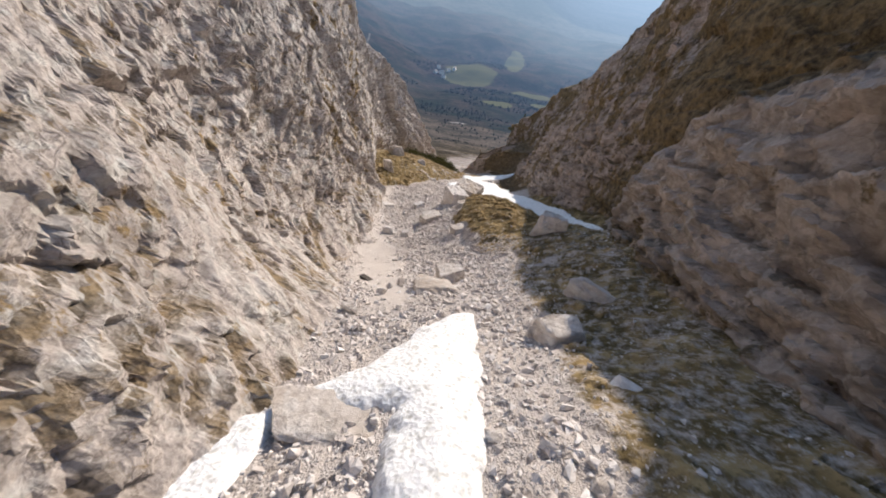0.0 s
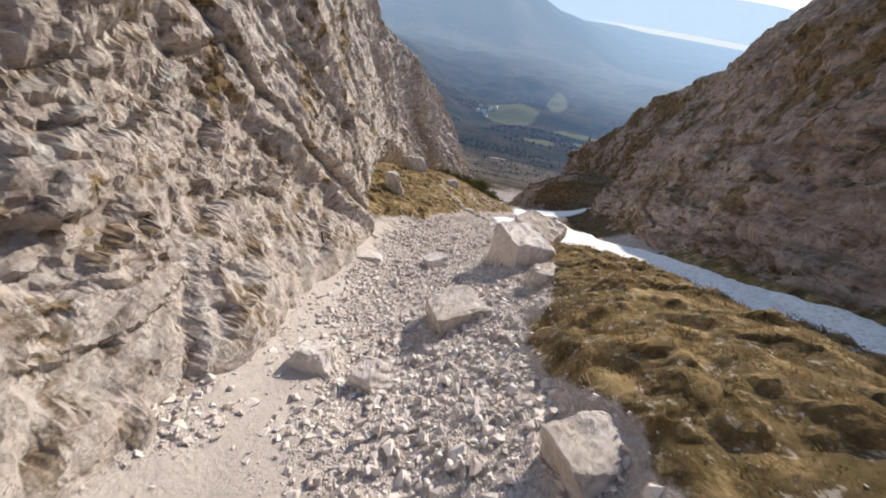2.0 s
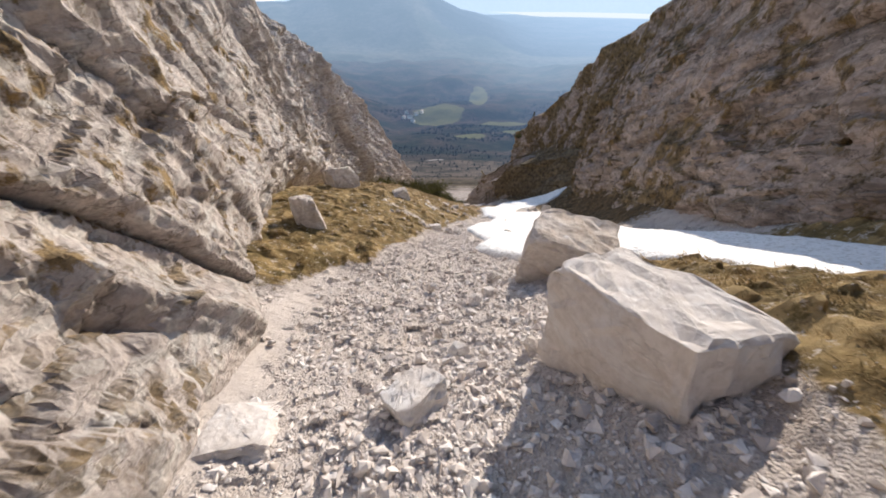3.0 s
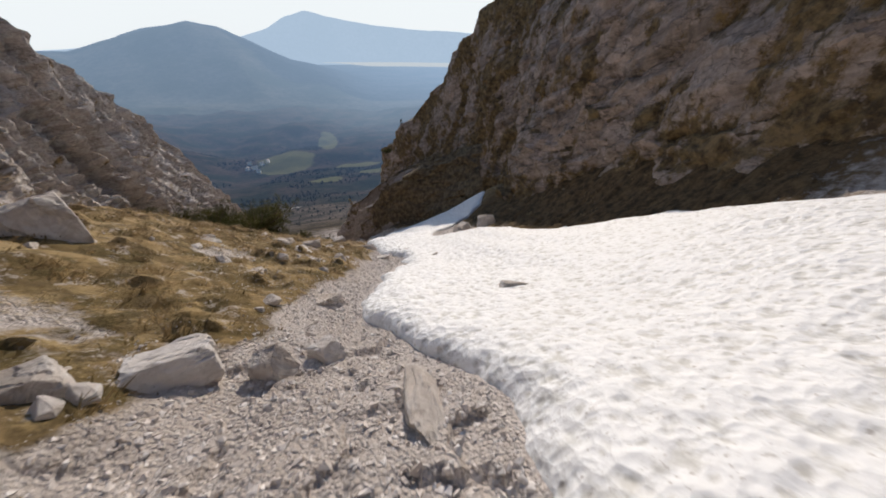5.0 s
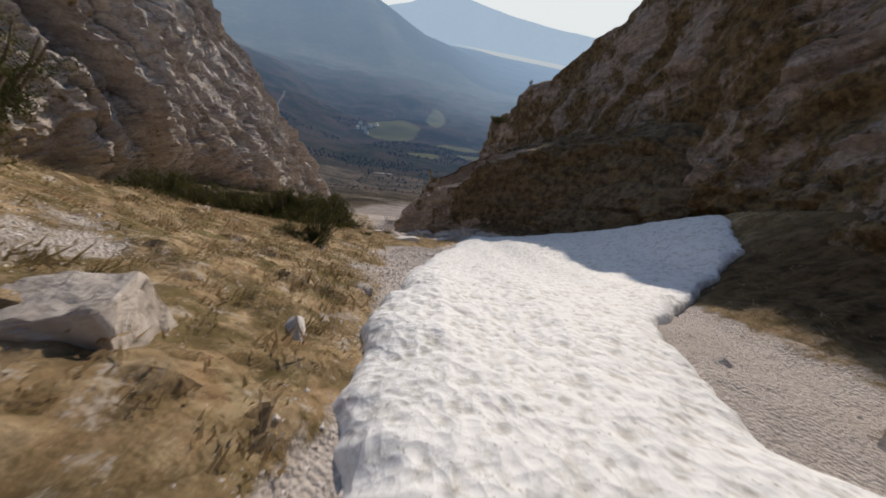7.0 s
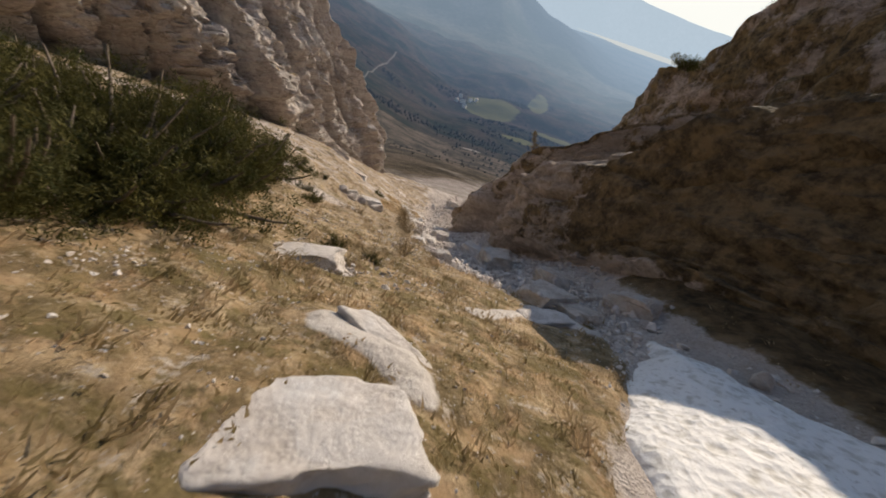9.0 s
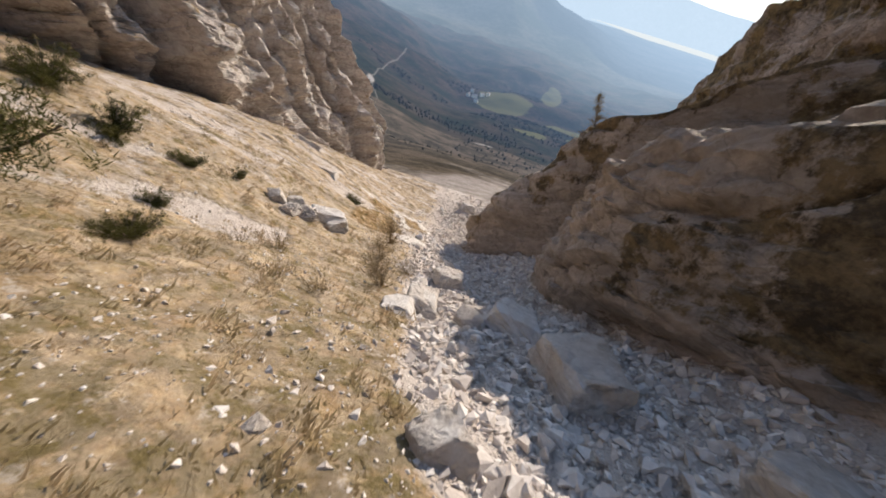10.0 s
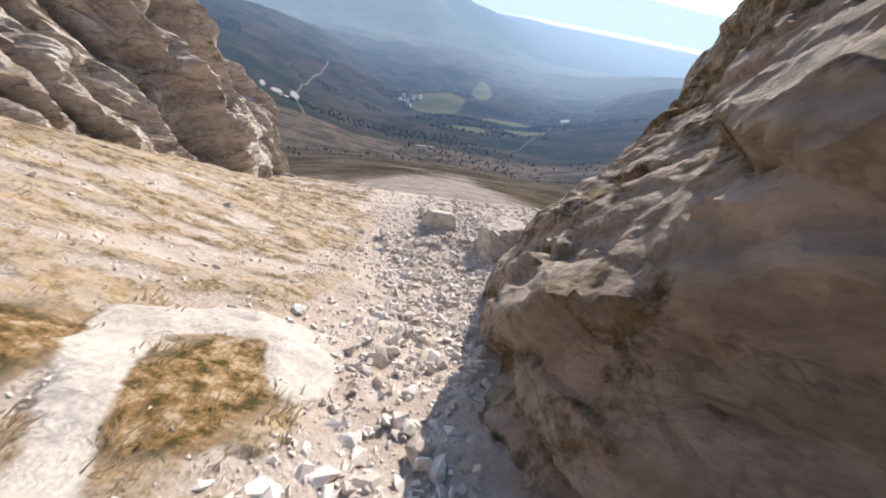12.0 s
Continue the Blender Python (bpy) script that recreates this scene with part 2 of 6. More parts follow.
def heath_shade_cover(x, y):
    """Dark heather along the foot of the shaded flank, its shade painted into the brown."""
    upper = step01(x, 4.3, 5.6) * step01(y, 33, 37) * step01(54 - y, 0, 4)
    rim = np.interp(y, [54, 57, 60.2, 61.4, 62.3, 64.4, 66.5], [8.6, 6.6, 5.1, 4.9, 4.6, 4.4, 5.2])
    lower = step01(x - rim + 0.5 * layered(x * 1.2, y * 1.2, 0, 4, 43), -0.1, 0.5) * step01(y, 53, 56) * step01(67 - y, 0, 2)
    return np.maximum(upper, lower)


def along(x, y, *points):
    """How far from a bent line through the points."""
    out = np.full(np.shape(x), 99.0)
    for (ax, ay), (bx, by) in zip(points, points[1:]):
        f = np.clip(((x - ax) * (bx - ax) + (y - ay) * (by - ay)) / ((bx - ax) ** 2 + (by - ay) ** 2), 0, 1)
        out = np.minimum(out, np.hypot(x - ax - f * (bx - ax), y - ay - f * (by - ay)))
    return out


def bedrock_cover(x, y):
    """Smooth ribs of bedrock worn bare in the turf."""
    ragged = 0.16 * layered(x * 2.2, y * 2.2, 0, 4, 45)
    rib = np.minimum(along(x, y, (-2.3, 73.5), (-2.75, 74.3), (-3.2, 75.15)) - 0.14, along(x, y, (-3.2, 75.25), (-2.85, 75.65), (-2.2, 75.6), (-1.85, 75.1)) - 0.27)
    rib = np.minimum(rib, along(x, y, (-2.0, 71.65), (-1.55, 72.05)) - 0.34)
    rib = np.minimum(rib, along(x, y, (-0.1, 59.2), (0.55, 59.1), (0.85, 58.8)) - 0.14)
    rib = np.minimum(rib, along(x, y, (1.3, 60.95), (2.5, 62.2), (3.2, 61.7)) - 0.16)
    rib = np.minimum(rib, along(x, y, (-3.6, 74.6), (-4.6, 74.5)) - 0.12)
    return step01(-rib + ragged, -0.10, 0.10)


def rust_cover(x, y):
    """Pockets of rust-brown turf between the ribs."""
    n = 0.5 * layered(x * 1.5, y * 1.5, 0, 4, 47)
    d = np.minimum(np.hypot((x + 2.4) / 0.55, (y - 74.75) / 0.75), np.hypot((x + 2.9) / 0.8, (y - 72.1) / 1.2))
    return step01(1.15 - np.minimum(d, np.hypot((x + 3.6) / 0.5, (y - 74.3) / 0.8)) + n, 0, 0.4)


def dust_cover(x, y):
    n = 0.9 * layered(x * 1.3, y * 1.3, 5, 5, 19)
    return step01(np.minimum(x - TRAIL_L(y), TRAIL_R(y) - x) + n, -0.35, 0.7) * step01(y, 5, 7) * step01(30.5 - y, 0, 5)


def relief(x, y):
    """Ground with hummocks, tussock humps and lumps of rubble."""
    grass, dust = grass_cover(x, y), dust_cover(x, y)
    under = step01(np.maximum(*snow_depth(x, y)), -0.25, 0.15)
    grass = grass * (1 - under)
    rib = bedrock_cover(x, y)
    z = ground_z(x, y) + 0.16 * layered(x * 0.45, y * 0.45, 0, 3, 3)
    wx, wy = x + 0.25 * soft_noise(x * 1.3, y * 1.3, 0, 14), y + 0.25 * soft_noise(x * 1.3, y * 1.3, 4, 15)
    tone, rim = tussock(x, y)
    dome = (1 - rim ** 2) * (0.2 + 0.9 * tone) * step01(soft_noise(x * 1.7, y * 1.7, 0, 12) + 0.5 * soft_noise(x * 4, y * 4, 0, 18), -0.35, 0.5) * (0.3 + 0.7 * step01(54 - y, 0, 8)) + 0.8 * (1 - bowls(wx * 1.5, wy * 1.6, 16) ** 2)
    lump = (layered(x * 1.4, y * 1.4, 0, 3, 5) * 0.10 + 0.05 * facets(wx * 3.0, wy * 3.0, 6, 0.8)) * np.where(x < -1.5, np.interp(y, [34, 38, 60], [1, 0.3, 0.3]), np.interp(y, [34, 38, 60, 63], [1, 0.3, 0.3, 1]))
    # left below: low terraces across the slope
    terrace = 0.16 * soft_noise(x * 0.25, (y - 0.5 * x) * 1.0, 0, 31) * step01(y, 66, 74) * step01(-x, 1.5, 4)
    # the turf mound ends in a worn bank above the rubble
    bank = x - MOUND_L(y) + 0.5 * layered(x * 0.9, y * 0.9, 3, 4, 7)
    z = z + 0.30 * step01(bank, -0.1, 0.3) * (1 - step01(bank, 0.8, 3.0)) * step01(y, 11, 14) * step01(28 - y, 0, 3)
    return z + grass * (np.interp(y, [31.8, 33, 48, 56], [0.26, 0.19, 0.18, 0.15]) * dome) + (1 - grass) * (1 - dust) * (1 - 0.8 * under) * lump + dust * 0.012 * layered(x * 3, y * 3, 0, 3, 13) + terrace + rib * (0.07 + 0.04 * layered(x * 2.5, y * 2.5, 0, 3, 49))


# ---- mesh helpers ----
def smooth_all(me, flag=True):
    me.polygons.foreach_set("use_smooth", np.full(len(me.polygons), flag))


def make_mesh(name, verts, faces, mat, smooth=False, **fields):
    verts, faces = np.asarray(verts, np.float32), np.asarray(faces, np.int32)
    me = bpy.data.meshes.new(name)
    n, k = faces.shape
    me.vertices.add(len(verts))
    me.vertices.foreach_set("co", verts.ravel())
    me.loops.add(n * k)
    me.loops.foreach_set("vertex_index", faces.ravel())
    me.polygons.add(n)
    me.polygons.foreach_set("loop_start", np.arange(n, dtype=np.int32) * k)
    me.polygons.foreach_set("loop_total", np.full(n, k, np.int32))
    for key, values in fields.items():
        me.attributes.new(key, "FLOAT", "POINT").data.foreach_set("value", np.asarray(values, np.float32))
    me.update(calc_edges=True)
    smooth_all(me, smooth)
    me.materials.append(mat)
    return me


def sheet(nu, nv):
    """Quads of a grid of nu by nv points."""
    i = (np.arange(nu - 1)[:, None] * nv + np.arange(nv - 1)[None]).ravel()
    return np.stack([i, i + nv, i + nv + 1, i + 1], 1)


def structure(name, me, label, category=""):
    return tagged(new(name, me), label, category or name.replace("_", " "), kind="structure")


def part(name, bm_or_mesh, mat, parent, label=""):
    """One mesh object under a thing or a part."""
    me = bm_or_mesh
    if isinstance(bm_or_mesh, bmesh.types.BMesh):
        me = bpy.data.meshes.new(name)
        bm_or_mesh.to_mesh(me)
        bm_or_mesh.free()
        me.materials.append(mat)
    ob = new(name, me)
    ob.parent = parent
    return tagged(ob, label)


# ---- materials ----
class Nodes:
    """A node material: its principled shader, and short ways to wire noise, mixes and ramps."""

    def __init__(self, name, rough=0.9, spec=0.2):
        self.mat = bpy.data.materials.new(name)
        self.mat.use_nodes = True
        self.tree = self.mat.node_tree
        self.bsdf = self.tree.nodes["Principled BSDF"]
        self.bsdf.inputs["Roughness"].default_value = rough
        self.bsdf.inputs["Specular IOR Level"].default_value = spec
        self.place = self.node("ShaderNodeNewGeometry").outputs["Position"]

    def node(self, kind, **sets):
        n = self.tree.nodes.new(kind)
        for key, value in sets.items():
            if key == "operation":
                n.operation = value
            elif key == "data_type":
                n.data_type = value
            elif key == "feature":
                n.feature = value
        return n

    def link(self, a, b):
        if isinstance(a, (int, float)):
            b.default_value = a
        elif isinstance(a, tuple):
            b.default_value = (*a, 1.0) if len(a) == 3 else a
        else:
            self.tree.links.new(a, b)

    def scaled(self, sx, sy, sz, rz=0.0, rx=0.0):
        m = self.node("ShaderNodeMapping")
        self.link(self.place, m.inputs["Vector"])
        m.inputs["Scale"].default_value = (sx, sy, sz)
        m.inputs["Rotation"].default_value = (rx, 0, rz)
        return m.outputs["Vector"]

    def noise(self, scale, detail=5, rough=0.6, vector=None, distort=0.0):
        n = self.node("ShaderNodeTexNoise")
        self.link(vector or self.place, n.inputs["Vector"])
        n.inputs["Scale"].default_value, n.inputs["Detail"].default_value = scale, detail
        n.inputs["Roughness"].default_value, n.inputs["Distortion"].default_value = rough, distort
        return n.outputs["Fac"]

    def voronoi(self, scale, feature="F1", vector=None, out="Distance"):
        n = self.node("ShaderNodeTexVoronoi", feature=feature)
        self.link(vector or self.place, n.inputs["Vector"])
        n.inputs["Scale"].default_value = scale
        return n.outputs[out]

    def ramp(self, fac, *stops):
        n = self.node("ShaderNodeValToRGB")
        el = n.color_ramp.elements
        while len(el) < len(stops):
            el.new(0.5)
        for e, (at, col) in zip(el, stops):
            e.position = at
            e.color = (col, col, col, 1) if isinstance(col, (int, float)) else (*col, 1)
        self.link(fac, n.inputs["Fac"])
        return n.outputs["Color"]

    def mix(self, fac, a, b, blend="MIX"):
        n = self.node("ShaderNodeMix", data_type="RGBA")
        n.blend_type = blend
        self.link(fac, n.inputs[0])
        self.link(a, n.inputs[6])
        self.link(b, n.inputs[7])
        return n.outputs[2]

    def math(self, op, a, b=0.0):
        n = self.node("ShaderNodeMath", operation=op)
        self.link(a, n.inputs[0])
        self.link(b, n.inputs[1])
        return n.outputs[0]

    def field(self, name):
        n = self.node("ShaderNodeAttribute")
        n.attribute_name = name
        return n.outputs["Fac"]

    def random(self, island=False):
        if island:
            return self.node("ShaderNodeNewGeometry").outputs["Random Per Island"]
        return self.node("ShaderNodeObjectInfo").outputs["Random"]

    def up(self):
        """How far the surface faces up."""
        n = self.node("ShaderNodeSeparateXYZ")
        self.link(self.node("ShaderNodeNewGeometry").outputs["Normal"], n.inputs[0])
        return n.outputs["Z"]

    def colour(self, c):
        self.link(c, self.bsdf.inputs["Base Color"])

    def bump(self, height, strength=0.5, distance=0.05):
        n = self.node("ShaderNodeBump")
        n.inputs["Strength"].default_value, n.inputs["Distance"].default_value = strength, distance
        self.link(height, n.inputs["Height"])
        self.link(n.outputs["Normal"], self.bsdf.inputs["Normal"])


TUSSOCK = ((0.0, (0.10, 0.082, 0.032)), (0.22, (0.22, 0.16, 0.07)), (0.5, (0.40, 0.275, 0.155)), (0.78, (0.54, 0.395, 0.24)), (1.0, (0.62, 0.475, 0.32)))
MOSSY = ((0.0, (0.055, 0.044, 0.018)), (0.25, (0.115, 0.082, 0.033)), (0.5, (0.215, 0.145, 0.062)), (0.75, (0.33, 0.23, 0.108)), (1.0, (0.45, 0.335, 0.175)))
GRAVEL_A, GRAVEL_B = (0.68, 0.605, 0.555), (0.52, 0.455, 0.41)
STRAW_A, STRAW_B, MOSS, RUST = (0.53, 0.385, 0.25), (0.36, 0.245, 0.145), (0.19, 0.145, 0.06), (0.30, 0.175, 0.09)


def rock_material(name, pale, dark, stain, moss=0.5, soil=STRAW_B, lines=0.0, bump=0.12, ledge=(0.62, 0.85), patch=0.55, dip=0.0, strata=0.0):
    """Limestone: pale and darker patches, streaks, cracks, and soil with turf where the plan of the wall holds it."""
    m = Nodes(name, 0.88, 0.25)
    bent = m.node("ShaderNodeVectorMath", operation="ADD")
    m.link(m.place, bent.inputs[0])
    wander = m.node("ShaderNodeTexNoise")
    wander.inputs["Scale"].default_value = 1.6
    m.link(m.place, wander.inputs["Vector"])
    m.link(m.mix(0.82, wander.outputs["Color"], (0.5, 0.5, 0.5)), bent.inputs[1])
    bent = bent.outputs[0]
    base = m.mix(m.ramp(m.noise(0.4, 7, 0.66), (0.36, 0), (0.64, 1)), dark, pale)
    base = m.mix(m.ramp(m.noise(6.0, 6, 0.72), (0.36, 0.55), (0.56, 0)), base, stain)
    base = m.mix(m.ramp(m.noise(1.7, 6, 0.65), (0.54, 0), (0.70, 0.6)), base, tuple(min(0.74, c * 1.3) for c in pale))
    streak = m.noise(1.0, 4, 0.6, m.scaled(2.4, 2.4, 0.35))
    base = m.mix(m.ramp(streak, (0.55, 0), (0.72, 0.5)), base, stain)
    crack = m.node("ShaderNodeMapping")
    m.link(bent, crack.inputs["Vector"])
    crack.inputs["Scale"].default_value = (1.0, 0.8, 1.7)
    crack.inputs["Rotation"].default_value = (0.35, 0, 0)
    block = m.voronoi(2.6, "F1", crack.outputs[0], "Color")
    chip = m.voronoi(7.5, "F1", crack.outputs[0], "Color")
    seam = m.math("ABSOLUTE", m.math("SUBTRACT", m.noise(0.9, 5, 0.55, crack.outputs[0]), 0.5))
    if lines:
        base = m.mix(m.ramp(seam, (0.0, lines), (0.016, 0)), base, tuple(c * 0.4 for c in stain))
    base = m.mix(m.ramp(chip, (0.0, 0.4), (0.5, 0)), base, stain)
    base = m.mix(m.ramp(block, (0.55, 0), (1.0, 0.4)), base, tuple(min(0.74, c * 1.25) for c in pale))
    if strata:
        turn = m.node("ShaderNodeMapping")
        m.link(bent, turn.inputs["Vector"])
        turn.inputs["Rotation"].default_value = (-dip, 0, 0)
        squeeze = m.node("ShaderNodeMapping")
        m.link(turn.outputs[0], squeeze.inputs["Vector"])
        squeeze.inputs["Scale"].default_value = (0.35, 0.35, 2.4)
        layer = m.noise(1.0, 7, 0.68, squeeze.outputs[0])
        base = m.mix(m.ramp(layer, (0.40, strata), (0.50, 0)), base, tuple(c * 0.55 for c in stain))
        base = m.mix(m.ramp(layer, (0.56, 0), (0.64, strata * 0.7)), base, tuple(min(0.74, c * 1.3) for c in pale))
    turf = m.math("MULTIPLY", m.ramp(m.up(), (ledge[0], 0), (ledge[1], 1)), m.ramp(m.noise(0.7, 5, 0.65), (0.46, 0), (0.56, moss)))
    held = m.math("ADD", m.field("soil"), m.math("MULTIPLY", m.math("SUBTRACT", m.noise(patch, 8, 0.72, m.scaled(1, 1, 0.8)), 0.5), 1.7))
    turf = m.math("MAXIMUM", turf, m.ramp(held, (0.47, 0), (0.56, 0.94)))
    base = m.mix(turf, base, m.mix(m.ramp(m.noise(2.8, 8, 0.75), (0.42, 0), (0.60, 1)), tuple(1.35 * c for c in soil), tuple(0.32 * c for c in soil)))
    m.colour(base)
    rise = m.math("ADD", m.math("MULTIPLY", m.noise(3.0, 9, 0.74), 1.2), m.math("MULTIPLY", block, 0.75))
    rise = m.math("ADD", rise, m.math("ADD", m.math("MULTIPLY", chip, 0.36), m.math("MULTIPLY", m.math("MINIMUM", seam, 0.03), 5.0)))
    if strata:
        rise = m.math("ADD", rise, m.math("MULTIPLY", layer, 1.3))
    m.bump(rise, 0.85, bump)
    return m.mat


mat_rock_pale = rock_material("pale_limestone", (0.68, 0.60, 0.545), (0.50, 0.43, 0.385), (0.28, 0.232, 0.20), 0.8, (0.27, 0.182, 0.083), 0.6, 0.13, (0.62, 0.85), 0.9, 0.12, 0.36)
mat_rock_grey = rock_material("grey_limestone", (0.57, 0.455, 0.385), (0.40, 0.31, 0.255), (0.22, 0.172, 0.137), 0.9, (0.215, 0.145, 0.066), 0.7, 0.18, (0.5, 0.75), 0.45, -0.45, 0.5)
mat_spur = rock_material("spur_limestone", (0.56, 0.475, 0.41), (0.40, 0.33, 0.28), (0.29, 0.235, 0.19), 0.5, (0.195, 0.14, 0.075), 0.4, 0.16, (0.8, 0.95), 0.8, -1.0, 0.3)
mat_boulder = rock_material("boulder_limestone", (0.70, 0.635, 0.58), (0.58, 0.515, 0.46), (0.42, 0.355, 0.30), 0.4, STRAW_B, 0.25, 0.08, (0.75, 0.99))
mat_white = rock_material("fresh_limestone", (0.74, 0.69, 0.65), (0.64, 0.585, 0.54), (0.50, 0.44, 0.39), 0.0, STRAW_B, 0.2, 0.06)


def ground_material():
    m = Nodes("gully_ground", 0.95, 0.1)
    grass, dust = m.field("grass"), m.field("dust")
    pebble = m.voronoi(30.0)
    gravel = m.mix(m.noise(16, 6, 0.72), GRAVEL_B, GRAVEL_A)
    gravel = m.mix(0.45, gravel, m.ramp(m.voronoi(30.0, "F1", out="Color"), (0.1, (0.36, 0.31, 0.27)), (0.5, (0.56, 0.50, 0.45)), (0.95, (0.70, 0.65, 0.61))))
    gravel = m.mix(m.ramp(m.noise(0.6, 5, 0.65), (0.48, 0), (0.72, 0.5)), gravel, (0.36, 0.295, 0.24))
    gravel = m.mix(m.math("MULTIPLY", m.field("parched"), m.ramp(m.noise(1.7, 7, 0.72), (0.40, 0), (0.58, 0.7))), gravel, m.mix(m.noise(9, 5), (0.36, 0.285, 0.225), (0.52, 0.43, 0.36)))
    powder = m.mix(m.noise(1.1, 6, 0.65), (0.50, 0.44, 0.395), (0.62, 0.56, 0.51))
    powder = m.mix(m.ramp(m.noise(26, 4, 0.7), (0.52, 0), (0.72, 0.5)), powder, (0.40, 0.345, 0.30))
    bare = m.mix(dust, gravel, powder)
    turf = m.mix(m.ramp(m.noise(3.0, 7, 0.72), (0.36, 0), (0.64, 1)), STRAW_A, STRAW_B)
    turf = m.mix(m.ramp(m.noise(1.1, 6, 0.68), (0.46, 0), (0.62, 0.75)), turf, MOSS)
    turf = m.mix(m.ramp(m.noise(1.6, 5, 0.7, m.scaled(1, 1, 1, 0.8)), (0.54, 0), (0.68, 0.7)), turf, RUST)
    turf = m.mix(0.45, turf, m.ramp(m.noise(7, 5, 0.65), (0.40, (0.62, 0.485, 0.31)), (0.5, (0.38, 0.27, 0.14)), (0.6, (0.13, 0.092, 0.045))))
    turf = m.mix(m.ramp(m.noise(12, 6, 0.75), (0.49, 0), (0.64, 0.65)), turf, (0.14, 0.098, 0.048))
    turf = m.mix(m.ramp(m.noise(19, 5, 0.7), (0.58, 0), (0.68, 0.7)), turf, (0.52, 0.44, 0.31))
    turf = m.mix(m.math("MULTIPLY", m.field("lush"), m.ramp(m.noise(0.7, 5, 0.7), (0.3, 0.45), (0.6, 0.95))), turf, m.ramp(m.noise(4.2, 6, 0.7), (0.40, (0.40, 0.285, 0.135)), (0.50, (0.23, 0.158, 0.07)), (0.60, (0.075, 0.055, 0.024))))
    turf = m.mix(m.math("ADD", 0.45, m.math("MULTIPLY", m.field("lush"), 0.25)), turf, m.mix(m.field("lush"), m.ramp(m.field("tone"), *TUSSOCK), m.ramp(m.field("tone"), *MOSSY)))
    # darker brown towards each tussock's rim, drawing the gaps in colour
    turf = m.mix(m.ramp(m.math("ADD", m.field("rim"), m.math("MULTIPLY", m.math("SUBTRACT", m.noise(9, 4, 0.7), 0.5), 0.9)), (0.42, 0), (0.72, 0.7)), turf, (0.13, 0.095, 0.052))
    blot = m.noise(2.3, 9, 0.78)
    turf = m.mix(m.math("MULTIPLY", m.ramp(blot, (0.40, 1), (0.47, 0)), m.math("ADD", 0.68, m.math("MULTIPLY", m.field("lush"), 0.2))), turf, m.mix(m.noise(6, 4), (0.085, 0.068, 0.026), (0.16, 0.115, 0.05)))
    turf = m.mix(m.ramp(blot, (0.54, 0), (0.62, 0.7)), turf, m.mix(m.field("lush"), (0.60, 0.47, 0.30), (0.40, 0.29, 0.14)))
    turf = m.mix(m.ramp(m.noise(4.3, 7, 0.75), (0.57, 0), (0.62, 0.8)), turf, (0.55, 0.48, 0.41))
    dry = m.math("SUBTRACT", 1.0, m.field("lush"))
    turf = m.mix(m.math("MULTIPLY", dry, m.ramp(m.noise(1.9, 8, 0.72, m.scaled(1, 1.5, 1)), (0.505, 0), (0.56, 0.85))), turf, m.mix(m.noise(8, 5), (0.10, 0.082, 0.032), (0.25, 0.19, 0.085)))
    turf = m.mix(m.math("MULTIPLY", dry, m.ramp(m.noise(2.6, 7, 0.7, m.scaled(1.2, 1, 0.9)), (0.55, 0), (0.62, 0.55))), turf, (0.52, 0.345, 0.20))
    turf = m.mix(m.math("MULTIPLY", m.field("parched"), m.ramp(m.noise(5, 8, 0.8), (0.44, 0), (0.53, 0.85))), turf, m.mix(m.noise(14, 4), (0.53, 0.455, 0.39), (0.45, 0.355, 0.27)))
    # very dark heather brown that also holds the shade under the flank
    turf = m.mix(m.field("heath_shade"), turf, m.mix(m.ramp(m.noise(3.5, 6, 0.72), (0.38, 0), (0.62, 1)), (0.055, 0.038, 0.021), (0.18, 0.118, 0.062)))
    turf = m.mix(m.field("rust"), turf, m.ramp(m.noise(5, 7, 0.75), (0.40, (0.50, 0.40, 0.285)), (0.46, (0.32, 0.205, 0.105)), (0.52, (0.215, 0.135, 0.058)), (0.57, (0.075, 0.062, 0.024))))
    edge = m.ramp(m.math("ADD", grass, m.math("MULTIPLY", m.math("SUBTRACT", m.noise(3.5, 6, 0.7), 0.5), 1.1)), (0.36, 0), (0.58, 1))
    rock = m.mix(m.ramp(m.noise(2.2, 7, 0.7), (0.38, 0), (0.62, 1)), (0.56, 0.51, 0.465), (0.70, 0.655, 0.61))
    rock = m.mix(m.ramp(m.noise(9, 7, 0.75), (0.54, 0), (0.66, 0.55)), rock, (0.38, 0.33, 0.285))
    rib = m.ramp(m.field("rib"), (0.35, 0), (0.6, 1))
    m.colour(m.mix(rib, m.mix(edge, bare, turf), rock))
    edge = m.math("MAXIMUM", edge, rib)
    rocky = m.math("MULTIPLY", m.math("MULTIPLY", m.math("SUBTRACT", 1.0, dust), m.math("SUBTRACT", 0.9, m.math("MULTIPLY", m.field("parched"), 0.55))), m.math("SUBTRACT", 1.0, edge))
    h = m.math("ADD", m.math("MULTIPLY", m.noise(9, 8, 0.75), 0.9), m.math("MULTIPLY", m.math("MULTIPLY", pebble, rocky), -0.8))
    m.bump(h, 0.9, 0.06)
    return m.mat


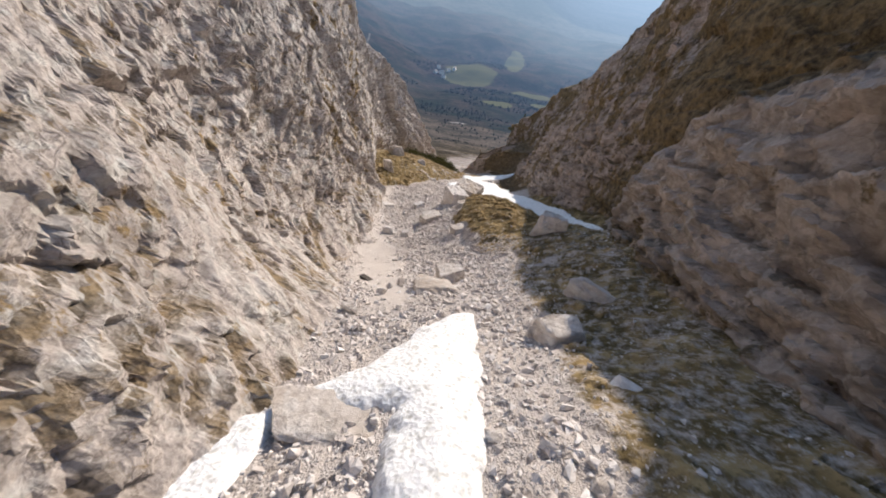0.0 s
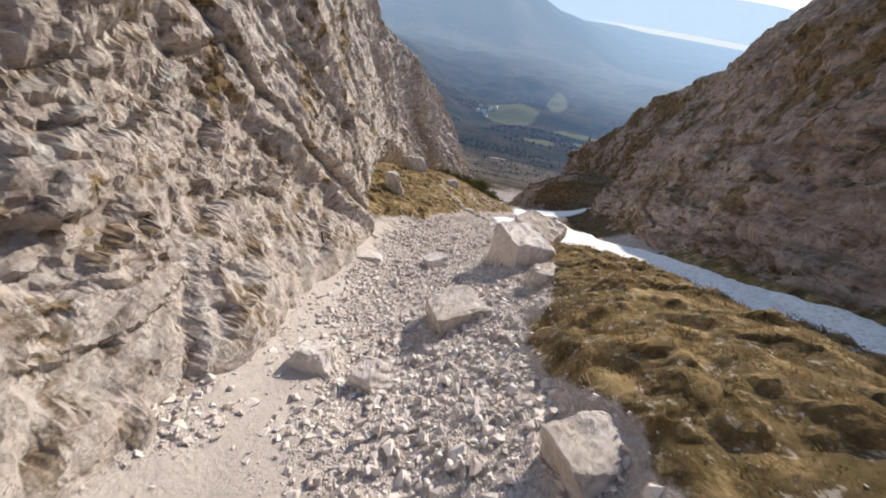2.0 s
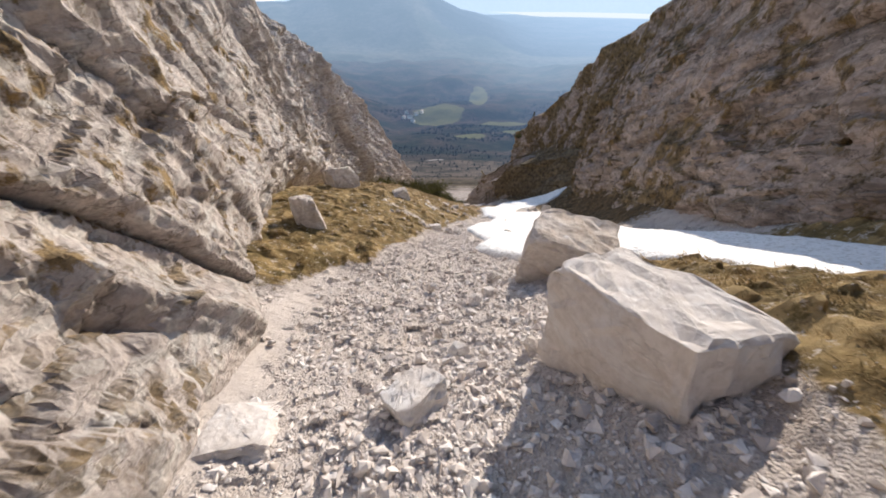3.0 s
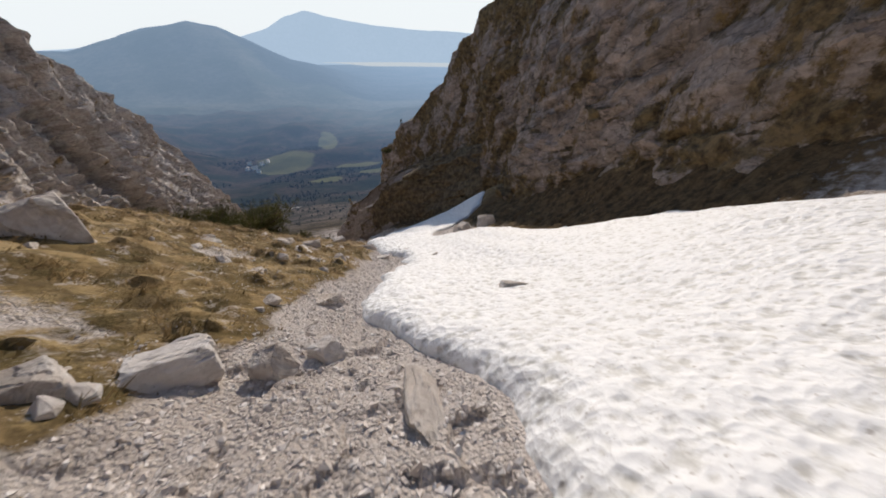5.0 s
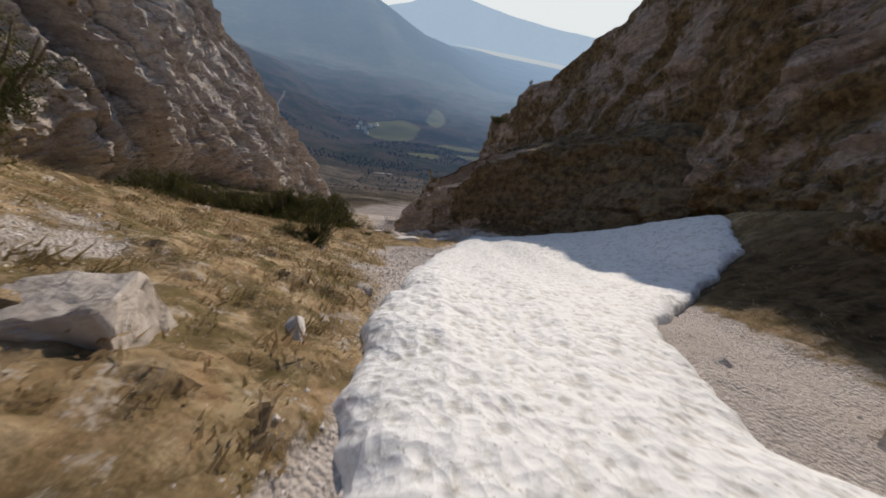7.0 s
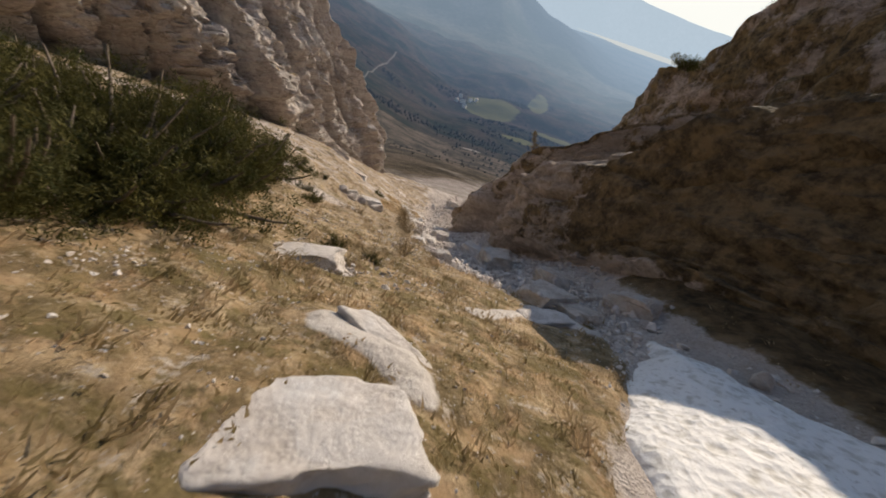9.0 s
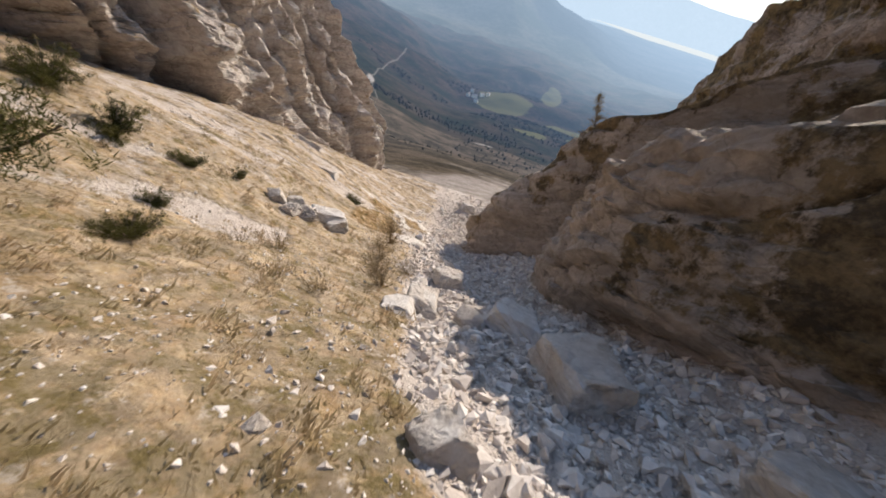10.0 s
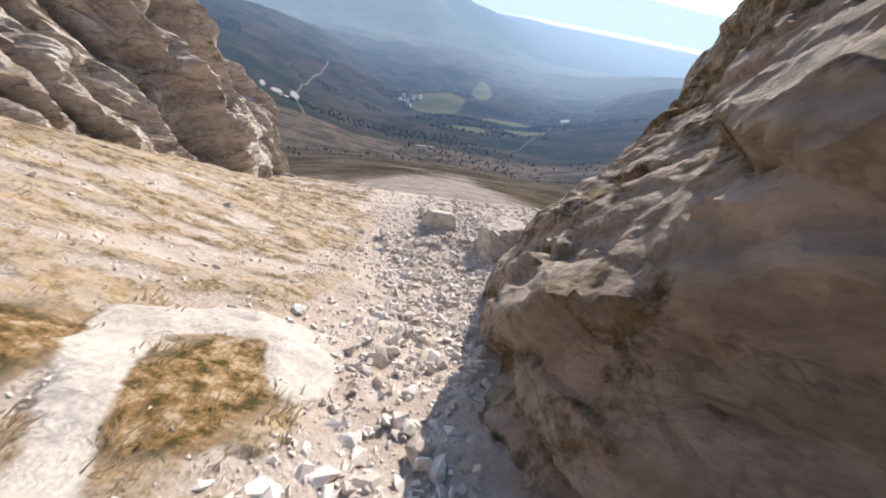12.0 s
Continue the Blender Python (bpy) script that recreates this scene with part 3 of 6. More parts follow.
def snow_material():
    m = Nodes("old_snow", 0.6, 0.25)
    dirt = m.math("MULTIPLY", m.ramp(m.noise(4.5, 7, 0.75), (0.58, 0), (0.76, 0.5)), m.ramp(m.noise(0.4, 4), (0.38, 0.25), (0.62, 1)))
    c = m.mix(dirt, (0.84, 0.835, 0.825), (0.48, 0.43, 0.37))
    # grey in the hollows: dirt, and shade of the cups put into the colour
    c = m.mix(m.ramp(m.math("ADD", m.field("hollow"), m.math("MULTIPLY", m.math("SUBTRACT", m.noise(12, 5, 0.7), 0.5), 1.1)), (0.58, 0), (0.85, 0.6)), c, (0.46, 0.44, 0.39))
    bent = m.node("ShaderNodeVectorMath", operation="ADD")
    m.link(m.place, bent.inputs[0])
    n = m.node("ShaderNodeTexNoise")
    n.inputs["Scale"].default_value = 3.0
    m.link(m.place, n.inputs["Vector"])
    m.link(m.mix(0.86, n.outputs["Color"], (0.5, 0.5, 0.5)), bent.inputs[1])
    pit = m.math("ADD", m.voronoi(8.5, "F1", bent.outputs[0]), m.math("MULTIPLY", m.math("SUBTRACT", m.noise(4, 6, 0.75), 0.5), 1.6))
    # pits are greyed in colour too, so that the dimples read
    c = m.mix(m.ramp(pit, (0.10, 0.65), (0.34, 0)), c, (0.45, 0.43, 0.385))
    c = m.mix(m.ramp(m.noise(22, 5, 0.65), (0.60, 0), (0.68, 0.7)), c, (0.36, 0.32, 0.28))
    m.colour(c)
    cups = m.math("ADD", m.voronoi(8.5, "F1", bent.outputs[0]), m.math("MULTIPLY", m.voronoi(12.5, "F1", bent.outputs[0]), 0.6))
    m.bump(m.math("ADD", cups, m.math("MULTIPLY", m.noise(14, 6, 0.7), 0.35)), 0.4, 0.06)
    return m.mat


mat_ground, mat_snow = ground_material(), snow_material()


def stone_material():
    m = Nodes("broken_stone", 0.92, 0.15)
    c = m.ramp(m.random(True), (0.0, (0.55, 0.485, 0.44)), (0.3, (0.68, 0.615, 0.565)), (0.75, (0.76, 0.705, 0.66)), (1.0, (0.81, 0.775, 0.74)))
    c = m.mix(m.ramp(m.noise(11, 5), (0.4, 0.35), (0.62, 0)), c, (0.38, 0.325, 0.28))
    m.colour(c)
    m.bump(m.noise(20, 5), 0.5, 0.02)
    return m.mat


mat_stone = stone_material()


def grass_material():
    m = Nodes("straw_grass", 0.8, 0.1)
    c = m.ramp(m.random(True), (0.0, (0.34, 0.235, 0.12)), (0.4, (0.48, 0.35, 0.19)), (0.75, (0.58, 0.45, 0.27)), (1.0, (0.34, 0.27, 0.13)))
    green = m.ramp(m.noise(0.45, 4), (0.5, 0), (0.68, 0.7))
    c = m.mix(green, c, (0.25, 0.20, 0.08))
    c = m.mix(m.ramp(m.noise(0.9, 5, 0.7, m.scaled(1, 1, 1, 0.8)), (0.54, 0), (0.68, 0.6)), c, RUST)
    c = m.mix(0.6, c, m.ramp(m.noise(3.6, 5, 0.65), (0.40, (0.66, 0.52, 0.34)), (0.5, (0.42, 0.30, 0.165)), (0.6, (0.18, 0.125, 0.06))))
    c = m.mix(m.math("MULTIPLY", m.field("lush"), m.ramp(m.noise(0.7, 5, 0.7), (0.3, 0.45), (0.6, 0.95))), c, m.ramp(m.noise(4.2, 6, 0.7), (0.40, (0.46, 0.33, 0.16)), (0.50, (0.27, 0.185, 0.085)), (0.60, (0.10, 0.075, 0.034))))
    c = m.mix(m.math("ADD", 0.45, m.math("MULTIPLY", m.field("lush"), 0.25)), c, m.mix(m.field("lush"), m.ramp(m.field("tone"), *TUSSOCK), m.ramp(m.field("tone"), *MOSSY)))
    dry = m.math("SUBTRACT", 1.0, m.field("lush"))
    c = m.mix(m.math("MULTIPLY", dry, m.ramp(m.noise(1.9, 8, 0.72, m.scaled(1, 1.5, 1)), (0.505, 0), (0.56, 0.75))), c, (0.175, 0.138, 0.055))
    c = m.mix(m.math("MULTIPLY", dry, m.ramp(m.noise(2.6, 7, 0.7, m.scaled(1.2, 1, 0.9)), (0.55, 0), (0.62, 0.5))), c, (0.52, 0.345, 0.20))
    c = m.mix(m.math("MULTIPLY", m.field("parched"), 0.5), c, (0.47, 0.38, 0.29))
    m.colour(c)
    thin = m.node("ShaderNodeBsdfTranslucent")
    m.link(c, thin.inputs["Color"])
    both = m.node("ShaderNodeMixShader")
    both.inputs[0].default_value = 0.5
    m.tree.links.new(m.bsdf.outputs[0], both.inputs[1])
    m.tree.links.new(thin.outputs[0], both.inputs[2])
    m.tree.links.new(both.outputs[0], m.tree.nodes["Material Output"].inputs["Surface"])
    return m.mat


mat_grass = grass_material()


def plain_material(name, a, b, scale, rough=0.9, bump=0.3):
    m = Nodes(name, rough, 0.15)
    n = m.noise(scale, 5, 0.65)
    m.colour(m.mix(m.ramp(n, (0.35, 0), (0.65, 1)), a, b))
    m.bump(n, bump, 0.02)
    return m.mat




def needle_material():
    m = Nodes("pine_needles", 0.7, 0.15)
    c = m.mix(m.ramp(m.noise(1.6, 5, 0.7), (0.36, 0), (0.64, 1)), (0.032, 0.040, 0.012), (0.14, 0.125, 0.04))
    m.colour(c)
    thin = m.node("ShaderNodeBsdfTranslucent")
    m.link(c, thin.inputs["Color"])
    both = m.node("ShaderNodeMixShader")
    both.inputs[0].default_value = 0.3
    m.tree.links.new(m.bsdf.outputs[0], both.inputs[1])
    m.tree.links.new(thin.outputs[0], both.inputs[2])
    m.tree.links.new(both.outputs[0], m.tree.nodes["Material Output"].inputs["Surface"])
    return m.mat


mat_needles = needle_material()
mat_bark = plain_material("grey_bark", (0.13, 0.10, 0.075), (0.24, 0.20, 0.16), 14.0)
mat_twig = plain_material("dry_twigs", (0.20, 0.15, 0.09), (0.34, 0.26, 0.16), 20.0)
mat_post = plain_material("weathered_post", (0.10, 0.085, 0.07), (0.20, 0.17, 0.14), 25.0)


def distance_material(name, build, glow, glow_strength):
    """A far backdrop: lit land, the haze of kilometres of air painted in as emission."""
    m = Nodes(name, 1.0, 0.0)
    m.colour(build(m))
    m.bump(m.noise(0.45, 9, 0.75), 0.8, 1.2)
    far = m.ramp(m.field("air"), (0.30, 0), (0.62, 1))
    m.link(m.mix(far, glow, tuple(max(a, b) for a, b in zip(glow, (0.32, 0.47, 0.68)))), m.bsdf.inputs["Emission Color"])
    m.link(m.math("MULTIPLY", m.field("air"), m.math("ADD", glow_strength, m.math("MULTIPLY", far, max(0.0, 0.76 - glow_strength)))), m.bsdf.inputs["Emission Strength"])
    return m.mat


def woods(m, dark=(0.028, 0.034, 0.022), brown=(0.072, 0.056, 0.041), size=0.012):
    c = m.mix(m.ramp(m.noise(size, 8, 0.65), (0.42, 0), (0.58, 1)), dark, brown)
    return m.mix(m.ramp(m.noise(size * 9, 6, 0.7), (0.35, 0.5), (0.6, 0)), c, tuple(0.4 * v for v in dark))


def foot_land(m):
    c = woods(m, (0.06, 0.052, 0.038), (0.15, 0.118, 0.088), 0.05)
    c = m.mix(m.ramp(m.noise(0.9, 6, 0.75), (0.5, 0), (0.7, 0.4)), c, (0.22, 0.175, 0.145))
    pale = m.math("MULTIPLY", m.field("scree"), 0.95)
    return m.mix(m.ramp(m.math("ADD", pale, m.math("MULTIPLY", m.math("SUBTRACT", m.noise(0.14, 9, 0.75), 0.5), 1.6)), (0.3, 0), (0.8, 0.9)), c, m.mix(m.ramp(m.noise(0.7, 9, 0.78), (0.38, 0), (0.62, 1)), (0.27, 0.225, 0.195), (0.52, 0.455, 0.41)))


def valley_land(m):
    c = woods(m)
    field_mask = m.ramp(m.math("ADD", m.field("meadow"), m.math("MULTIPLY", m.math("SUBTRACT", m.noise(0.02, 5), 0.5), 0.5)), (0.46, 0), (0.54, 1))
    c = m.mix(m.math("MULTIPLY", field_mask, 0.75), c, m.mix(m.noise(0.03, 4), (0.11, 0.115, 0.05), (0.16, 0.155, 0.075)))
    return m.mix(m.math("MULTIPLY", m.field("bare"), 0.65), c, (0.50, 0.455, 0.41))


# all far land glows blue: the haze sits in its emission
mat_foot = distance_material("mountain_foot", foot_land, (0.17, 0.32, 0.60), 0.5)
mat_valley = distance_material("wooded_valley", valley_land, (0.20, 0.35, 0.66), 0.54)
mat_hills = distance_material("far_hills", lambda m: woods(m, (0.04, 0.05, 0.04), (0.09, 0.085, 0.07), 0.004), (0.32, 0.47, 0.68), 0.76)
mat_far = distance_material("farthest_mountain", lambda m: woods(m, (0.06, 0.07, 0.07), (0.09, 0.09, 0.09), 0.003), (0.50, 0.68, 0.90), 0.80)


# ---- ground, snow ----
def field_mesh(name, xs, ys, height, mat, smooth=False, **fields):
    gx, gy = np.meshgrid(xs, ys, indexing="ij")
    gz = height(gx, gy)
    v = np.stack([gx, gy, gz], -1).reshape(-1, 3)
    return make_mesh(name, v, sheet(len(xs), len(ys)), mat, smooth, **{k: f(gx, gy).ravel() for k, f in fields.items()})


ground = structure("ground", field_mesh("ground", np.concatenate([np.arange(-15, -6.4, 0.16), np.arange(-6.4, 4.6, 0.062), np.arange(4.6, 11.1, 0.16)]), np.arange(-13, 97.05, 0.075), relief, mat_ground, False, grass=grass_cover, dust=dust_cover, lush=lush_cover, tone=tussock_tone, rim=tussock_rim, heath_shade=heath_shade_cover, parched=parched_cover, rib=bedrock_cover, rust=rust_cover),
                   "steep gully floor of pale limestone rubble, dust and dry straw-coloured turf", "ground")


def snow_sheet(name, which, x0, x1, y0, y1, label):
    step = 0.05
    xs, ys = np.arange(x0, x1, step), np.arange(y0, y1, step)
    gx, gy = np.meshgrid(xs, ys, indexing="ij")
    d = snow_depth(gx, gy)[which]
    wx, wy = gx + 0.12 * soft_noise(gx * 2, gy * 2, 0, 55), gy + 0.12 * soft_noise(gx * 2, gy * 2, 5, 56)
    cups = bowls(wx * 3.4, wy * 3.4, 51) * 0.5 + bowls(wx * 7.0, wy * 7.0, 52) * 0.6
    furrow = 0.05 * soft_noise((gx - 0.12 * gy) * 1.5, gy * 0.12, 0, 53)
    thick = np.where(d > 0, 0.30 * (1 - np.exp(-np.clip(d, 0, 9) / 0.22)), d * 2.5)
    gz = ground_z(gx, gy) + 0.02 + thick + ((0.11 if which == 0 else 0.03) * cups * (0.55 + 0.45 * soft_noise(gx * 0.5, gy * 0.5, 0, 57)) - 0.06 + furrow) * step01(d, 0.0, 0.4) + 0.10 * layered(gx * 0.5, gy * 0.5, 0, 2, 54) * step01(d, 0, 1)
    keep = d > -0.34
    quads = sheet(len(xs), len(ys))
    quads = quads[keep.ravel()[quads].all(1)]
    used, back = np.unique(quads, return_inverse=True)
    v = np.stack([gx, gy, gz], -1).reshape(-1, 3)[used]
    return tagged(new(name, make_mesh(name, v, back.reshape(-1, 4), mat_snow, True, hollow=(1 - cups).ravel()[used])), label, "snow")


snow_sheet("snow_field", 0, -4, 11.5, 13, 64.5, "long field of old white spring snow, sun-cupped and flecked with dirt, filling the gully")
snow_sheet("snow_patch", 1, -5.5, 2.5, -5.5, 7, "small ragged patch of bright snow among limestone rubble")


# ---- rock walls ----
def wall_mesh(name, stations, step, foot_x, top_z, lean, side, mat, seed, dip, ribs, beds, soil, rough, back=6.0, nose=None, toe=None):
    """A rock face along the gully. side -1 is the face on -x. Its foot lies under the ground; a sloping back closes it above."""
    ys = np.concatenate([np.arange(a, e, s) for a, e, s in stations])
    base = ground_z(foot_x(ys), ys) - 0.9
    tall = np.maximum(top_z(ys) - base + 0.7 * layered(ys * 0.3, 0, 0, 5, seed + 20), 0.6)
    rows = [0.0]
    while rows[-1] < tall.max():
        rows.append(rows[-1] + step * (1 + 0.14 * rows[-1]))
    f = np.array(rows) / rows[-1]
    f = f / f[-1]
    n, k = len(f), int(back / (step * 3))
    gy = np.repeat(ys[:, None], n + k, 1)
    h = np.concatenate([tall[:, None] * f[None], np.repeat(tall[:, None], k, 1) + np.linspace(0.05, back * 0.5, k)[None]], 1)
    out = np.concatenate([lean(ys)[:, None] * h[:, :n], lean(ys)[:, None] * tall[:, None] + np.linspace(0.15, back, k)[None]], 1)
    # uneven spacing, so that no rows show
    jit = np.random.default_rng(seed)
    shift = jit.uniform(-0.34, 0.34, h.shape)
    shift[:, 0] = shift[:, n - 1:] = 0
    lift = shift * np.gradient(h, axis=1)
    h, out = h + lift, out + lift * lean(ys)[:, None]
    gy = gy + jit.uniform(-0.34, 0.34, h.shape) * np.gradient(ys)[:, None]
    gz = base[:, None] + h
    gx = foot_x(ys)[:, None] + side * out
    if toe:
        # a ramp of bedrock that runs out from the foot
        gx = gx - side * toe(ys)[:, None] * np.clip(1 - (h - 0.9) / 2.4, 0, 1) ** 1.4
    # beds that dip, joints across them, and ribs that stand up the face
    u, v = gy * np.cos(dip) + gz * np.sin(dip), gz * np.cos(dip) - gy * np.sin(dip)
    wob = 0.5 * layered(u * 0.5, v * 0.5, gx * 0.3, 3, seed + 9)
    d = 0.9 * layered(u * 0.16, v * 0.16, 0, 2, seed) + 0.10 * layered(u * 0.7, v * 0.9, 0, 4, seed + 4)
    # beds with small overhanging lips
    bed = v * 0.95 + 0.9 * wob + 0.25 * soft_noise(u * 0.9, v * 0.9, 0, seed + 11)
    lip = lambda b: np.where(b % 1 < 0.86, (b % 1) / 0.86, (1 - b % 1) / 0.14)
    flaky = beds(gy, h) * (0.55 + 0.45 * soft_noise(u * 0.35, v * 0.35, 0, seed + 12))
    broken = 0.5 + 0.5 * soft_noise(u * 1.3, v * 2.0, 0, seed + 13)
    soft_lip = lambda b: np.where(b % 1 < 0.62, (b % 1) / 0.62, (1 - b % 1) / 0.38)
    d = d + flaky * (0.20 * lip(bed) + 0.13 * soft_lip(bed * 2.3 + wob) * broken)
    # broken blocks
    patchy = 0.45 + 0.55 * step01(layered(u * 0.3, v * 0.4, 0, 3, seed + 14), -0.3, 0.3)
    d = d + rough(gy) * (0.20 * facets(u * 0.36 + 0.5 * wob, v * 0.75 + 0.5 * wob, seed + 1, 0.7)
                     + patchy * (0.14 * facets(u * 0.95 + 0.5 * wob, v * 2.0 + 0.6 * wob, seed + 2, 0.8) + 0.07 * facets(u * 2.1 + 0.5 * wob, v * 4.2 + wob, seed + 3, 0.9) + 0.02 * facets(u * 4.5 + wob, v * 8 + wob, seed + 7, 0.8) * (1 - step01(gy, 44, 50))))
    # long open cracks
    split = np.abs(soft_noise((gy + 0.6 * gz + 1.2 * wob) * 0.45, gz * 0.16, 0, seed + 15))
    d = d - 0.30 * (1 - step01(split, 0.0, 0.03)) * step01(soft_noise(u * 0.25, v * 0.25, 0, seed + 16), -0.1, 0.3) * step01(gy, 17, 23)
    # ribs and gullies that run steeply down the face
    along = gy + (0.55 - 0.3 * step01(gy, 55, 62)) * gz + 0.7 * wob
    rib = 1 - np.abs(soft_noise(along * 0.55, gz * 0.07, 0, seed + 5)) * 2
    fine = 1 - np.abs(soft_noise(along * 1.7, gz * 0.22, 0, seed + 6)) * 2
    finer = (1 - np.abs(soft_noise(along * 4.1, gz * 0.6, 0, seed + 8)) * 2) * (1 - step01(gy, 46, 52))
    deep = np.abs(soft_noise(along * 0.85, gz * 0.05, 0, seed + 18))
    d = d - 1.1 * step01(gy, 60, 66) * step01(ribs(gy), 1.2, 1.6) * (1 - step01(deep, 0.0, 0.28))
    # buttresses below: sharp fronts that look uphill, long backs
    f = ((gy + 0.25 * gz) * 0.30 + 0.5 * wob) % 1
    d = d + 1.25 * step01(gy, 60, 66) * step01(ribs(gy), 1.2, 1.6) * np.where(f < 0.14, f / 0.14, (1 - f) / 0.86) * (0.65 + 0.5 * soft_noise(gy * 0.23, gz * 0.2, 0, seed + 19))
    d = d + ribs(gy) * (0.42 * rib + 0.13 * fine + 0.05 * finer)
    if nose:
        d = d + nose(gy, gz)
    d[1:-1] = 0.25 * d[:-2] + 0.5 * d[1:-1] + 0.25 * d[2:]
    gentle = step01(h, 0.0, 1.5)
    gx = gx - side * d * (0.35 + 0.65 * gentle)
    gz = gz + 0.35 * d * gentle
    verts = np.stack([gx, gy, gz], -1).reshape(-1, 3)
    return make_mesh(name, verts, sheet(len(ys), n + k), mat, False, soil=soil(gy, h, d).ravel())


LEFT_FOOT = table([-14, 0, 5, 9, 14, 18, 23, 28, 34, 40, 44, 48, 54, 60, 66, 70, 74, 78, 84, 92, 96], [-2.9, -3.1, -3.6, -5.1, -6.4, -6.9, -7.6, -8.3, -9.6, -10.4, -11.0, -12.4, -14.0, -14.4, -13.8, -12.8, -11.0, -9.2, -9.0, -9.6, -11.5])
LEFT_TOP = table([-14, 0, 20, 34, 38, 41, 44, 47, 50, 56, 62, 66, 71, 77, 81, 83, 85, 88, 91, 94, 97], [14, 12, 4, -2.5, -7, -12.5, -17.5, -20, -20, -18, -19.5, -21.5, -24.8, -28, -31, -34, -40, -43.5, -47.5, -51.5, -57])
LEFT_LEAN = table([-14, 0, 10, 16, 26, 36, 44, 60, 70, 78, 84, 96], [0.6, 0.6, 0.52, 0.38, 0.26, 0.18, 0.2, 0.22, 0.3, 0.5, 0.45, 0.4])
LEFT_TOE = table([-14, 0, 3, 7, 10, 14, 18, 20, 24, 27, 30, 97], [0.2, 0.5, 1.2, 1.5, 1.1, 1.1, 1.2, 1.3, 1.3, 1.0, 0.2, 0])


def left_overhang(y, z):
    """The upper face juts over a slanting open cleft above the trail."""
    over = z + 17.2 + 1.7 * (y - 26.3) + 0.4 * layered(y * 0.8, z * 0.8, 0, 3, 120)
    return 0.3 * step01(over, 0.0, 0.12) * (1 - step01(over, 0.6, 3.0)) * step01(y, 20.5, 23) * step01(29.5 - y, 0, 2) - 0.25 * step01(over, -0.35, -0.05) * (over < 0) * step01(y, 20.5, 23) * step01(29.5 - y, 0, 2)


structure("rock_wall_left", wall_mesh("rock_wall_left", ((-13, -3, 0.2), (-3, 30, 0.06), (30, 50, 0.10), (50, 97.1, 0.12)), 0.072, LEFT_FOOT, LEFT_TOP, LEFT_LEAN, -1, mat_rock_pale, 100, 0.12, lambda y: 0.15 + 0.75 * step01(y, 19, 27) + 1.0 * step01(y, 58, 66), lambda y, h: (1.15 - 0.9 * step01(y, 18, 26)) * (1 - 0.35 * step01(h, 3, 7)), lambda y, h, d: 0.23 + 0.08 * step01(14 - y, 0, 4) + 0.10 * step01(y, 19, 24) * step01(h, 2.0, 3.5) + 0.07 * step01(y, 8, 14) * step01(h, 1.0, 2.5) - 0.12 * step01(y, 15, 20) * step01(2.2 - h, 0, 1) - 0.10 * step01(y, 34, 40), lambda y: 1.2 - 0.45 * step01(y, 16, 26) + 0.7 * step01(y, 46, 54), 6.0, left_overhang, LEFT_TOE),
          "tall sunlit face of pale fractured limestone with ledges of yellow grass", "rock wall")

RIGHT_FOOT = table([-14, 0, 8, 12, 15, 20, 26, 31.5, 36, 42, 48, 54, 60, 66, 74, 82, 90, 98], [10.6, 10.6, 10.6, 10.2, 9.2, 8.0, 7.6, 6.9, 6.8, 6.8, 6.8, 9.9, 10.2, 10.4, 9.4, 7.8, 8.4, 12.0])
RIGHT_TOP = table([-14, 0, 6, 10, 15, 20, 25, 30, 40, 47, 52, 60, 65.6, 73.4, 80.6, 86, 92, 98], [14, 10, 8.5, 7.5, 6.2, 5.0, 2.2, -1.0, -6.5, -11.5, -14.5, -18.8, -22.2, -28.3, -34.8, -38.5, -42.0, -46.0])
RIGHT_LEAN = table([-14, 8, 14, 22, 32, 40, 46, 54, 62, 80, 98], [0.2, 0.15, 0.2, 0.22, 0.28, 0.36, 0.40, 0.28, 0.2, 0.16, 0.2])
structure("rock_wall_right", wall_mesh("rock_wall_right", ((-13, -3, 0.25), (-3, 62, 0.11), (62, 98.1, 0.16)), 0.10, RIGHT_FOOT, RIGHT_TOP, RIGHT_LEAN, 1, mat_rock_grey, 300, -0.45, lambda y: 0.25 + 0.45 * step01(y, 30, 45), lambda y, h: 0.6 + 0 * y, lambda y, h, d: 0.40 + 0.03 * step01(y, 26, 32) + 0.35 * step01(24 - y, 0, 8) + 0.15 * step01(y, 14, 20) * step01(h, 7, 10) * step01(40 - y, 0, 10) + 0.2 * step01(14 - y, 0, 4) * step01(h, 5.5, 7) + 0.18 * step01(y, 34, 38) * step01(3.2 - h, 0, 1.5) + 0.12 * step01(y, 52, 58), lambda y: 0.8 + 0.3 * step01(y, 14, 24)),
          "shaded brownish-grey limestone flank with patches of dry turf", "rock wall")

